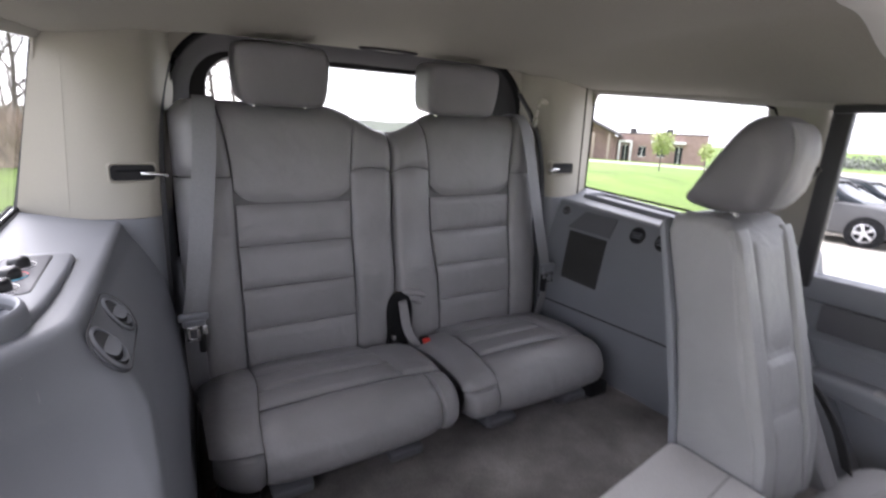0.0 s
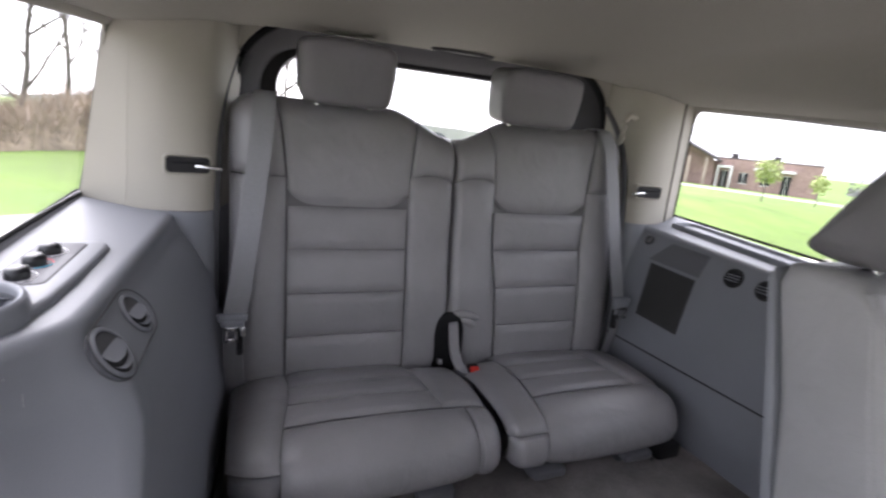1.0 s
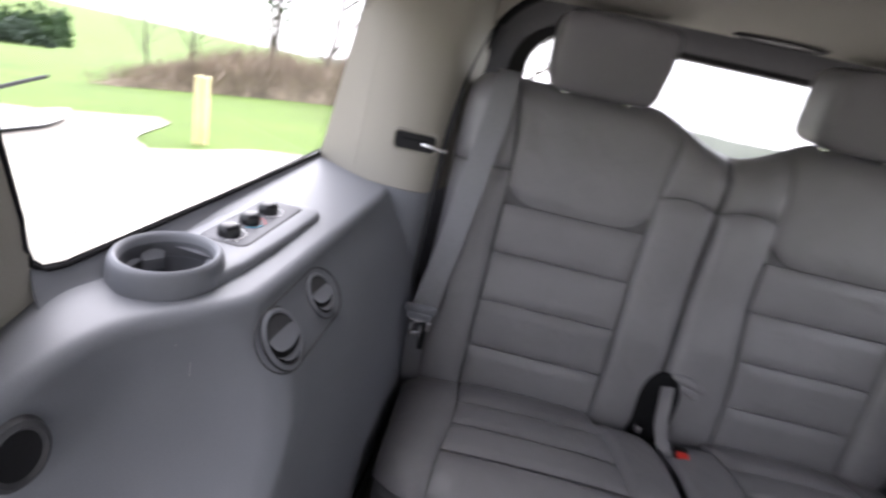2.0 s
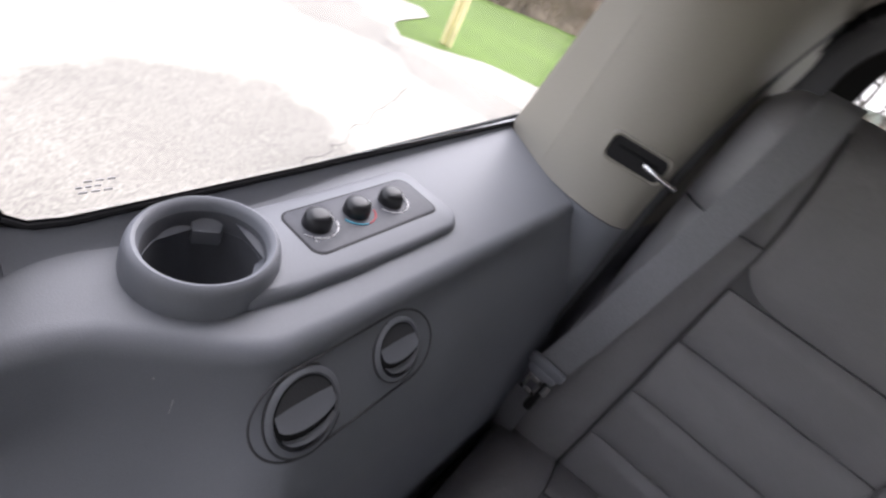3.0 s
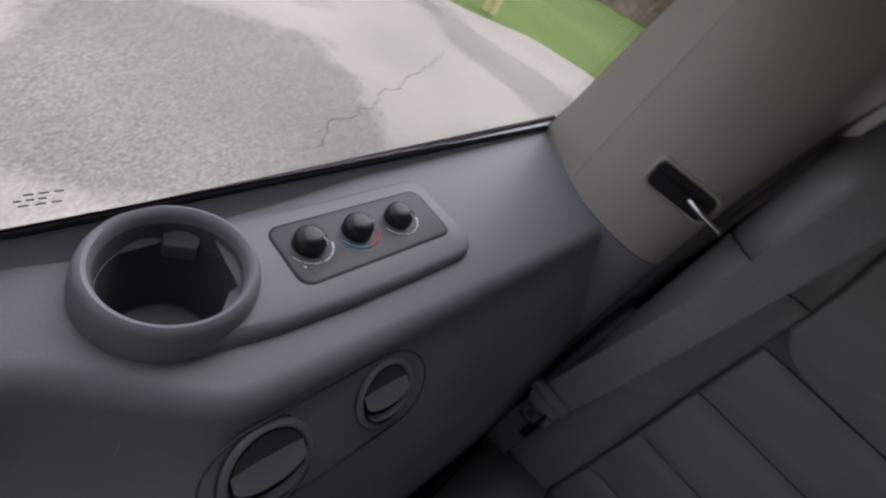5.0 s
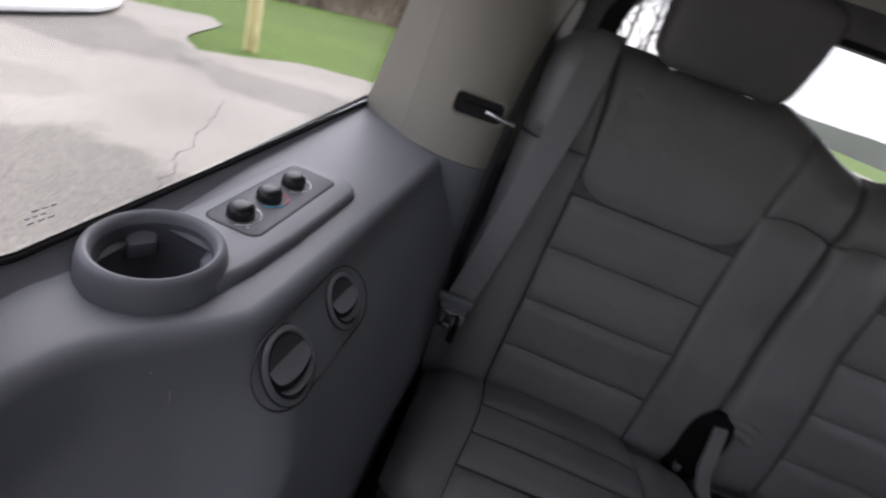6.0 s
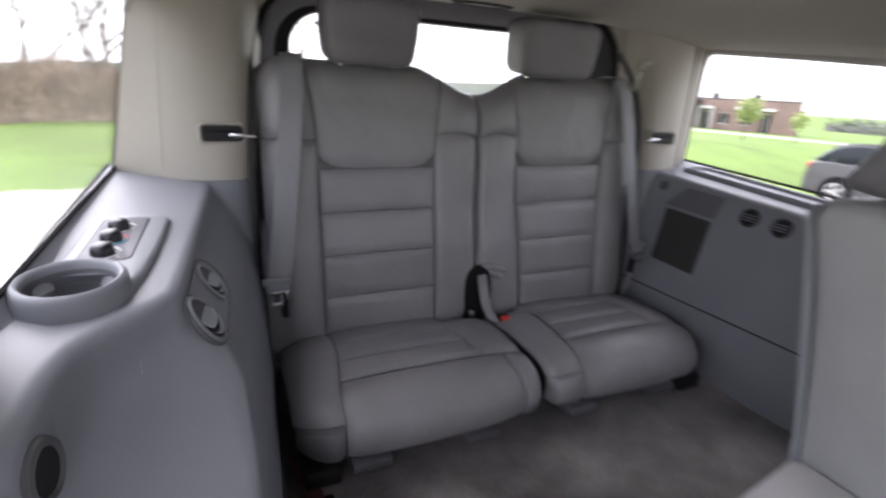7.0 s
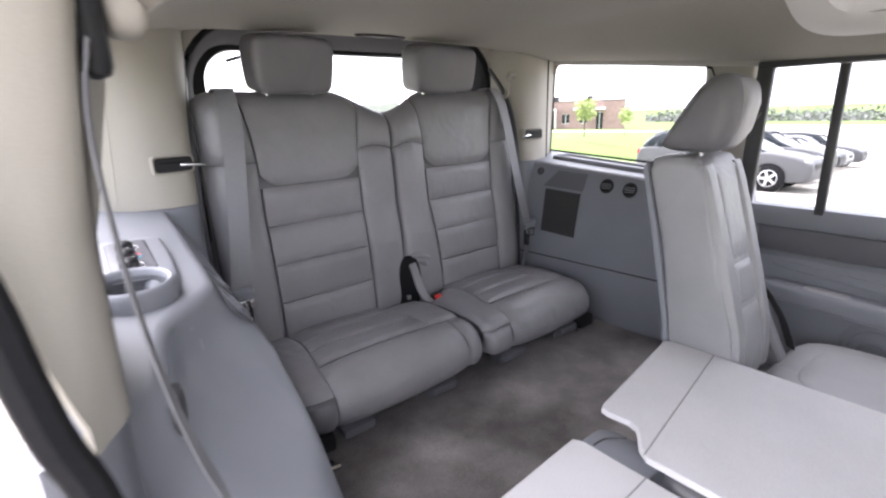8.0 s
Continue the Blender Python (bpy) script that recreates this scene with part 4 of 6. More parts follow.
    part("inner_side", pillow(C, lambda u, v: (lerp(0.008, a_in(lerp(0.13, side_in, v)) - 0.002, u), lerp(0.13, side_in, v)), 10, 24, 0.005, 0.004, power=7), LEATHER, cushion)
    part("outer_side", pillow(C, lambda u, v: (lerp(a_out(lerp(0.02, side_out, v)) + 0.002, 0.508, u), lerp(0.02, side_out, v)), 10, 24, 0.005, 0.004, power=7), LEATHER, cushion)
    part("inner_corner", pillow(C, lambda u, v: (lerp(0.010, roll_in(0.9) - 0.002, u), lerp(side_in + 0.005, 1.0, v)), 10, 12, 0.004), LEATHER, cushion)
    if s < 0:
        part("outer_corner", pillow(C, lambda u, v: (lerp(0.422, 0.504, u), lerp(0.805, 1.0, v)), 8, 8, 0.004), LEATHER_DARK, cushion)
    # frame and feet
    part("seat_frame", bevel_box(s * 0.255, 0.93, 0.852, 0.40, 0.26, 0.035, 0.006), BLACK, seat)
    for ax in (0.13, 0.37):
        foot = part("foot", merge(bevel_box(s * ax, 0.772, 0.843, 0.078, 0.095, 0.022, 0.006, 2, pose(0, 0, 0, 8)), bevel_box(s * ax, 0.790, 0.820, 0.045, 0.05, 0.042, 0.006)), FACET, seat, "grey plastic foot cover")
        part("foot_catch", bevel_box(s * ax, 0.762, 0.824, 0.034, 0.010, 0.012, 0.002), CHROME if ax > 0.2 else BLACK, foot)
    hinge = part("floor_hinge", merge(bevel_box(s * 0.462, 0.785, 0.836, 0.066, 0.12, 0.038, 0.006), tube([(s * 0.43, 0.775, 0.840), (s * 0.50, 0.775, 0.840)], 0.013, 12)), BLACK, seat, "black floor hinge with steel catch")
    part("catch", tube([(s * 0.43, 0.745, 0.805), (s * 0.445, 0.74, 0.825), (s * 0.47, 0.742, 0.826), (s * 0.485, 0.745, 0.806)], 0.004, 8), CHROME, hinge)
    if s < 0:
        part("release_strap", ribbon([(-0.500, 0.800, 0.845), (-0.497, 0.775, 0.836), (-0.488, 0.742, 0.826), (-0.478, 0.708, 0.812), (-0.474, 0.690, 0.803)], 0.030, (1, 0.2, 0), 0.003, 20), DARK_RED, seat, "dark red release strap")
        part("latch", merge(tube([(-0.487, 0.690, 0.812), (-0.445, 0.682, 0.812)], 0.006, 10), bevel_box(-0.466, 0.700, 0.806, 0.036, 0.030, 0.010, 0.003)), CHROME, seat, "worn steel floor latch")
    return seat


for s in (-1, 1):
    rear_seat(s)

# belts beside the third-row seats: band, tongue and buckle
for s in (-1, 1):
    belt = thing("seat_belt", (s * 0.50, 1.03, 0.90), "grey webbing seat belt hanging in front of a third-row seat", "seat belt", "third-row belts")
    band = [(s * 0.432, 1.22, 1.552), (s * 0.436, 1.165, 1.573), (s * 0.440, 1.115, 1.561), (s * 0.447, 1.076, 1.475), (s * 0.461, 1.056, 1.36), (s * 0.478, 1.035, 1.23), (s * 0.492, 1.020, 1.14), (s * 0.499, 1.018, 1.105)]
    part("webbing", ribbon(band, 0.046, (1, 0.15 * s, 0), 0.0015, 60), WEBBING, belt)
    part("lower_webbing", ribbon([(s * 0.500, 1.018, 1.09), (s * 0.500, 1.02, 1.02), (s * 0.497, 1.035, 0.95), (s * 0.488, 1.05, 0.89)], 0.040, (1, 0.3 * s, 0), 0.0015, 20), WEBBING, belt)
    tongue = part("tongue", merge(bevel_box(s * 0.501, 1.010, 1.114, 0.060, 0.014, 0.018, 0.005), bevel_box(s * 0.501, 1.008, 1.102, 0.046, 0.014, 0.014, 0.004)), PLASTIC, belt, "grey plastic tongue grip")
    blade = bmesh.new()
    for x, z, sx, sz in ((0.4935, 1.080, 0.007, 0.034), (0.5125, 1.080, 0.007, 0.034), (0.503, 1.067, 0.026, 0.009), (0.503, 1.092, 0.026, 0.008), (0.481, 1.086, 0.010, 0.020)):
        blade = merge(blade, bevel_box(s * x, 1.000, z, sx, 0.004, sz, 0.001))
    part("tongue_blade", blade, CHROME, tongue, "bright steel tongue blade")
    part("holder", bevel_box(s * 0.487, 1.010, 1.060, 0.013, 0.018, 0.056, 0.004), BLACK, belt, "black belt holder")

# seatback strikers in their recesses on the rear pillars
for s in (-1, 1):
    catch = thing("seatback_striker", (s * 0.60, 1.09, 1.415), "black recess with a steel striker rod on beige pillar", "striker", "seatback strikers")
    # a rounded bezel sloping into a dark slot
    at = Matrix.Translation((s * 0.580, 1.0655, 1.414)) @ pose(0, 0, 0, 90, 0, -s * 9)
    loops = [[Vector((x, y, h)) for x, y in round_rect(0, 0, w, d, r)] for w, d, r, h in ((0.088, 0.042, 0.010, -0.022), (0.086, 0.040, 0.010, -0.001), (0.081, 0.036, 0.009, 0.0008), (0.075, 0.030, 0.008, -0.001), (0.073, 0.028, 0.008, -0.003))]
    bm = grid(loops, close_u=True)
    bm.transform(at)
    part("recess_frame", bm, BEIGE, catch, "soft-edged beige bezel")
    bm = bmesh.new()
    bm.faces.new([bm.verts.new((x, y, -0.0005)) for x, y in round_rect(0, 0, 0.076, 0.030, 0.008)])
    bm.transform(at)
    part("recess", thick(bm, 0.002), BLACK, catch)
    bm = bevel_box(0, 0.004, 0.0012, 0.056, 0.004, 0.0025, 0.001)
    bm.transform(at)
    part("slide", bm, RUBBER, catch, "black slide in the slot")
    part("rod", tube([(s * 0.566, 1.066, 1.412), (s * 0.545, 1.055, 1.412), (s * 0.520, 1.062, 1.408)], 0.0040, 10), CHROME, catch, "bright steel rod")
hook = thing("coat_hook", (0.515, 1.14, 1.575), "small beige plastic hook on the rear pillar", "hook")
part("loop", tube(smooth_path([(0.520, 1.160, 1.540), (0.497, 1.118, 1.552), (0.486, 1.104, 1.590), (0.505, 1.110, 1.617), (0.538, 1.118, 1.612), (0.552, 1.118, 1.578)], 16), 0.008, 8), BEIGE, hook)

# buckle stalk and the pinched leather between the seats
stalk = thing("buckle_stalk", (0.0, 1.03, 0.93), "grey padded buckle stalk between the third-row seats", "belt buckle")
# black pad where the seats part; the opening's shade is its colour
part("slot", soft_box(0.002, 1.056, 1.000, 0.086, 0.038, 0.170, 2.6, 12), RUBBER, stalk, "black pad standing in for the shaded opening between the seats")
part("strap", ribbon([(0.010, 1.056, 1.066), (0.006, 1.034, 1.060), (0.001, 1.010, 1.034), (0.002, 0.995, 1.0), (0.014, 0.985, 0.968), (0.030, 0.972, 0.958)], 0.023, (1, 0, 0.1), 0.008, 30), LEATHER, stalk)
for x0, z0, x1, z1 in ((0.012, 1.082, 0.085, 1.062), (0.03, 1.066, 0.075, 1.040)):
    part("fold", tube(smooth_path([(x0, 1.056, z0), ((x0 + x1) / 2, 1.051, (z0 + z1) / 2 + 0.006), (x1, 1.058, z1)], 10), [0.006 + 0.006 * math.sin(math.pi * i / 9) for i in range(10)], 10), LEATHER, stalk)
buckle = part("buckle", bevel_box(0.046, 0.985, 0.952, 0.030, 0.024, 0.040, 0.005, 2, pose(0, 0, 0, 25)), BLACK, stalk, "black belt buckle")
part("release_button", bevel_box(0.046, 0.974, 0.957, 0.022, 0.012, 0.032, 0.003, 2, pose(0, 0, 0, 25)), RED, buckle, "red release button")
part("catch", bevel_box(-0.032, 1.01, 0.975, 0.010, 0.012, 0.016, 0.002), CHROME, stalk)

# ---- second row: upright seat, and the folded backs ----
upright = thing("upright_seat", (0.34, 0.2, FLOOR), "light grey leather second-row seat with upright backrest and headrest", "car seat")


def side_slab(profile, x0, x1, r, n=9):
    """A slab between two planes of x over a closed (y, z) profile, its rims rounded."""
    c = Vector((0, sum(p[0] for p in profile) / len(profile), sum(p[1] for p in profile) / len(profile)))
    rows = []
    for x, g in [(x0, r)] + [(x0 + r * (1 - math.cos(math.pi / 2 * k / n)), r * (1 - math.sin(math.pi / 2 * k / n))) for k in range(1, n + 1)] + \
                [(x1 - r * (1 - math.cos(math.pi / 2 * k / n)), r * (1 - math.sin(math.pi / 2 * k / n))) for k in range(n, 0, -1)] + [(x1, r)]:
        row = []
        for y, z in profile:
            d = Vector((0, y, z)) - c
            q = c + d * (1 - g / max(d.length, 1e-3))
            row.append(Vector((x, q.y, q.z)))
        rows.append(row)
    bm = grid(rows, close_u=True)
    bm.verts.ensure_lookup_table()
    m = len(profile)
    bm.faces.new(bm.verts[:m])
    bm.faces.new(bm.verts[-m:])
    return bm


def closed_profile(pts, n=60):
    p = [Vector((0, y, z)) for y, z in pts]
    q = smooth_path([p[-1]] + p + [p[0], p[1]], n * 2)
    m = len(p) + 2
    return [(v.y, v.z) for v in q if True][int(2 * n / m):int(2 * n - 2 * n / m)]


prof = [(0.337, 0.93), (0.352, 1.05), (0.386, 1.22), (0.420, 1.375), (0.415, 1.394), (0.395, 1.400), (0.355, 1.402), (0.325, 1.396), (0.306, 1.375), (0.280, 1.28), (0.245, 1.16), (0.215, 1.05), (0.200, 0.95), (0.215, 0.91), (0.29, 0.905)]
back = part("backrest", side_slab(prof, 0.200, 0.382, 0.022), LEATHER_LIGHT, upright, "light grey leather backrest")
part("back_board", side_slab([(0.343, 0.93), (0.359, 1.05), (0.394, 1.22), (0.428, 1.375), (0.422, 1.386), (0.380, 1.22), (0.346, 1.05), (0.330, 0.93)], 0.193, 0.386, 0.004), PLASTIC, upright, "grey back board with pale piping")


def front_surface(x, z):
    y = table(((0.93, 0.200), (1.05, 0.215), (1.16, 0.245), (1.28, 0.280), (1.39, 0.312)), z)
    return Vector((x, y - 0.002, z)), Vector((0, -0.96, 0.27))


for lo, hi in ((0.95, 1.095), (1.10, 1.185), (1.19, 1.375)):
    part("insert", pillow(front_surface, lambda u, v: (lerp(0.246, 0.344, u), lerp(lo, hi, v)), 14, 10, 0.0035, 0.003, power=7), LEATHER_LIGHT, back)
for a, b in ((0.204, 0.245), (0.345, 0.379)):
    part("bolster", pillow(front_surface, lambda u, v: (lerp(a, b, u), lerp(0.94, 1.385, v)), 8, 30, 0.007, 0.002), LEATHER_LIGHT, back)
rest_prof = closed_profile([(0.412, 1.415), (0.405, 1.440), (0.372, 1.500), (0.335, 1.545), (0.305, 1.556), (0.278, 1.540), (0.268, 1.500), (0.276, 1.450), (0.300, 1.412), (0.36, 1.405)])
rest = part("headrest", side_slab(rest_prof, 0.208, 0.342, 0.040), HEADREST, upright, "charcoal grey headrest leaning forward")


def rest_front(x, z):
    y = table(((1.400, 0.312), (1.412, 0.302), (1.45, 0.277), (1.50, 0.268), (1.53, 0.273), (1.548, 0.287), (1.556, 0.303)), z)
    return Vector((x, y + 0.030 * (abs(x - 0.275) / 0.066) ** 4, z)), Vector(((x - 0.275) * 8, -1, 0.9 * step01(1.49, 1.56, z) - 0.5 * step01(1.46, 1.41, z))).normalized()


# headrest's front face; the window's light on it is put into pale leather
part("front_pad", pillow(rest_front, lambda u, v: (lerp(0.243, 0.334, u), lerp(1.412, 1.550, v)), 16, 16, 0.009, 0.002, power=6), LEATHER_LIGHT, rest, "front pad in pale grey leather, window light put into its colour")
for x in (0.26, 0.335):
    part("headrest_post", tube([(x, 0.345, 1.38), (x, 0.340, 1.43)], 0.006, 10), CHROME, rest)
part("release_lever", tube(smooth_path([(0.338, 0.30, 1.462), (0.352, 0.290, 1.464), (0.358, 0.280, 1.482)], 8), 0.007, 8), BLACK, rest, "black release lever")
cush = part("cushion", soft_box(0.425, -0.03, 0.880, 0.40, 0.46, 0.12, 5, 12), LEATHER_LIGHT, upright, "light grey leather cushion")
part("cushion_front", soft_box(0.425, -0.04, 0.931, 0.25, 0.36, 0.034, 4, 10), LEATHER_LIGHT, cush)
part("base", bevel_box(0.425, -0.05, 0.715, 0.34, 0.44, 0.32, 0.02), PLASTIC_DARK, upright)
part("hinge_cover", side_slab([(0.300, 1.060), (0.275, 1.080), (0.250, 1.060), (0.215, 0.990), (0.180, 0.915), (0.250, 0.905), (0.320, 0.915), (0.315, 0.990)], 0.420, 0.470, 0.014), LEATHER, upright, "grey padded hinge side")
strap = thing("second_row_belt", (0.645, 0.2, 0.95), "black belt strap beside the upright seat", "seat belt")
part("webbing", ribbon([(0.475, 0.28, 1.10), (0.490, 0.25, 1.06), (0.500, 0.215, 1.00), (0.508, 0.19, 0.93)], 0.020, (0.2, 1, 0.3), 0.003, 20), WEBBING_BLACK, strap)

# folded backs, pale carpeted boards with a hinged flap at the rear


BOARD_GROOVE = material("grey_board_groove", (0.30, 0.297, 0.30), 0.9, grain=0.08)


def folded_back(label, out, hinge, top, x0, x1):
    """A seat folded flat: the pale board over its outline, a hinge groove, and the cushions below."""
    ob = thing("folded_seat", ((x0 + x1) / 2, -0.2, FLOOR), label, "car seat", "folded second-row seats")
    board = part("board", prism(out, top - 0.010, top, 0.004), CARPET_LIGHT, ob, "pale grey board", sharp=12)
    part("hinge_groove", tube([Vector((*hinge[0], top)).lerp(Vector((*hinge[1], top)), k / 8) + Vector((0, 0, 0.0001)) for k in range(9)], 0.0013, 6), BOARD_GROOVE, board)
    part("backrest", soft_box((x0 + x1) / 2, -0.27, top - 0.078, (x1 - x0) * 0.94, 0.98, 0.09, 6, 10), LEATHER, ob)
    part("cushion", soft_box((x0 + x1) / 2, -0.35, top - 0.175, (x1 - x0) * 0.94, 0.80, 0.13, 6, 10), LEATHER, ob)
    part("base", bevel_box((x0 + x1) / 2, -0.38, 0.665, (x1 - x0) * 0.8, 0.6, 0.24, 0.02), PLASTIC_DARK, ob)
    return ob


wide = folded_back("folded second-row seat showing its pale grey board",
                   [(-0.188, -0.78), (0.190, -0.78), (0.195, -0.77), (0.195, 0.333), (0.185, 0.344), (-0.115, 0.298), (-0.130, 0.292), (-0.134, 0.278), (-0.130, 0.240), (-0.136, 0.224), (-0.152, 0.212), (-0.176, 0.196), (-0.190, 0.176), (-0.192, -0.77)],
                   ((0.193, 0.243), (-0.188, 0.182)), 1.004, -0.19, 0.195)
folded_back("folded outer second-row seat showing its pale grey board",
                   [(-0.618, -0.78), (-0.212, -0.78), (-0.206, -0.77), (-0.206, 0.276), (-0.214, 0.290), (-0.610, 0.266), (-0.626, 0.260), (-0.630, 0.240), (-0.630, -0.77)],
                   ((-0.208, 0.166), (-0.626, 0.150)), 0.985, -0.63, -0.206)
part("latch_cover", prism([(-0.202, 0.165), (-0.140, 0.165), (-0.134, 0.215), (-0.136, 0.262), (-0.152, 0.282), (-0.192, 0.284), (-0.203, 0.270)], 0.930, 0.978, 0.006), PLASTIC, wide, "grey plastic latch cover")
part("latch_seam", tube(smooth_path([(-0.196, 0.262, 0.9785), (-0.168, 0.258, 0.9785), (-0.142, 0.236, 0.9785)], 10), 0.0016, 6), PLASTIC_DARK, wide)

# ---- far rear door ----
DOOR_FRAME = material("satin_black_paint", (0.035, 0.035, 0.037), 0.45, grain=0.08, grain_scale=300, stain=0.08, stain_scale=6)
door = thing("door_1", (0.74, -0.1, 0.7), "closed grey-trimmed rear door with divided window", "door", kind="structure")
DX = 0.715
# trim panel below the window, with a recessed belt of darker plastic
rows = []
for z, x in ((0.62, DX), (0.86, DX), (0.90, DX - 0.004), (1.09, DX - 0.006), (1.100, DX + 0.004), (1.104, DX + 0.012), (1.172, DX + 0.016), (1.178, DX + 0.006), (1.20, DX), (1.222, DX + 0.006), (1.226, DX + 0.03)):
    rows.append([Vector((x, lerp(-0.62, 0.46, k / 24), z)) for k in range(25)])
part("trim_panel", thick(grid(rows), -0.006), PLASTIC, door)
part("belt_line", bevel_box(DX + 0.004, -0.13, 1.139, 0.018, 0.98, 0.066, 0.006), DOOR_BAND, door, "darker recessed strip")
part("armrest", soft_box(DX - 0.026, -0.06, 0.992, 0.080, 0.84, 0.056, 4, 12, pose(0, 0, 0, 3)), PLASTIC, door, "grey moulded armrest")
part("switch_plate", soft_box(DX - 0.040, 0.175, 1.026, 0.036, 0.10, 0.016, 5, 6, pose(0, 0, 0, 3)), LEATHER_LIGHT, door, "pale switch plate on the armrest")
part("pull_ridge", soft_box(DX - 0.006, 0.02, 1.052, 0.022, 0.60, 0.026, 4, 10, pose(0, 0, 0, 5)), PLASTIC, door, "rounded ridge above the armrest")
part("door_speaker", lathe([(0.075, 0), (0.073, 0.010), (0.060, 0.014), (0.050, 0.008), (0.046, 0.012), (0.03, 0.016), (0.024, 0.010), (0, 0.012)], 36, Matrix.Translation((DX - 0.004, 0.070, 0.893)) @ pose(0, 0, 0, 0, -90, 0)), PLASTIC, door, "round ribbed door speaker")
part("door_seam", tube([(DX - 0.002, lerp(0.34, 0.10, k / 10), 0.905 - 0.06 * k / 10) for k in range(11)], 0.003, 6), PLASTIC_DARK, door)
# window frame in black, divider and panes
bm = merge(bevel_box(DX, 0, 0, 0.02, 0.040, 0.40, 0.006, 2, Matrix.Translation((0, 0.402, 1.40)) @ pose(0, 0, 0, 2.0)),
           bevel_box(DX - 0.01, -0.10, 1.590, 0.03, 1.02, 0.018, 0.005), bevel_box(DX, -0.60, 1.40, 0.02, 0.06, 0.40, 0.006), bevel_box(DX + 0.012, -0.10, 1.218, 0.016, 1.0, 0.012, 0.003))
part("window_frame", bm, DOOR_FRAME, door, "black window frame")
part("divider", bevel_box(DX + 0.006, 0.232, 1.40, 0.016, 0.022, 0.38, 0.003), DOOR_FRAME, door, "black window divider bar")
for a, b in ((-0.58, 0.222), (0.242, 0.385)):
    pane = part("pane", bevel_box(DX + 0.012, (a + b) / 2, 1.40, 0.004, b - a, 0.37, 0), TINTED, door, "lightly tinted glass pane")
    pane.visible_shadow = False
tagged(part("grab_handle", tube(smooth_path([(0.655, 0.12, 1.640), (0.630, 0.10, 1.612), (0.625, 0.02, 1.604), (0.630, -0.06, 1.612), (0.655, -0.08, 1.640)], 16), 0.011, 10), BEIGE), "pale beige ceiling grab handle", "grab handle")
# front door on the far side, plainly trimmed, and the nearer front door
for s, nm in ((1, "door_2"), (-1, "door_3")):
    d2 = thing(nm, (s * 0.74, -1.2, 0.7), "closed grey-trimmed front door", "door", kind="structure")
    part("trim_panel", bevel_box(s * (DX + 0.01), -1.28, 0.92, 0.02, 1.24, 0.62, 0.006), PLASTIC, d2)
    pane = part("pane", bevel_box(s * 0.735, -1.25, 1.41, 0.004, 1.15, 0.37, 0), GLASS, d2)
    pane.visible_shadow = False
tagged(part("door_seal", tube(smooth_path([(-0.780, 0.225, 0.75), (-0.784, 0.225, 1.0), (-0.794, 0.224, 1.18), (-0.806, 0.222, 1.28), (-0.817, 0.222, 1.325), (-0.824, 0.224, 1.37), (-0.832, 0.228, 1.43), (-0.852, 0.232, 1.51), (-0.850, 0.20, 1.60), (-0.80, 0.12, 1.67), (-0.745, 0.0, 1.69), (-0.735, -0.6, 1.69)], 40), 0.012, 8), RUBBER), "black rubber seal round the open rear doorway", "door seal", kind="structure")
tagged(part("door_sill", bevel_box(-0.76, -0.22, 0.70, 0.16, 1.0, 0.16, 0.02), PLASTIC_DARK), "dark plastic sill of the open doorway", "door sill", kind="structure")
# second-row belt on the near door post
belt = thing("door_post_belt", (-0.70, 0.38, 1.1), "grey seat belt running down the door post", "seat belt")
part("anchor", bevel_box(-0.747, 0.335, 1.578, 0.020, 0.034, 0.085, 0.008), BLACK, belt, "black belt guide")
part("anchor_cover", soft_box(-0.722, 0.352, 1.604, 0.030, 0.060, 0.076, 4, 6), BEIGE, belt, "rounded beige belt guide cover")
part("webbing", ribbon([(-0.750, 0.325, 1.56), (-0.760, 0.320, 1.512), (-0.761, 0.32, 1.44), (-0.757, 0.32, 1.366), (-0.749, 0.32, 1.292), (-0.736, 0.32, 1.22), (-0.720, 0.32, 1.158), (-0.692, 0.32, 1.02), (-0.670, 0.325, 0.90)], 0.046, (0.12, 1, 0), 0.0016, 40), WEBBING, belt)


# ---- outdoors ----
ASPHALT = material("worn_pale_asphalt", (0.350, 0.325, 0.282), 0.9, grain=0.22, grain_scale=150, bump=1.0, bump_scale=90, stain=0.20, stain_scale=0.55)


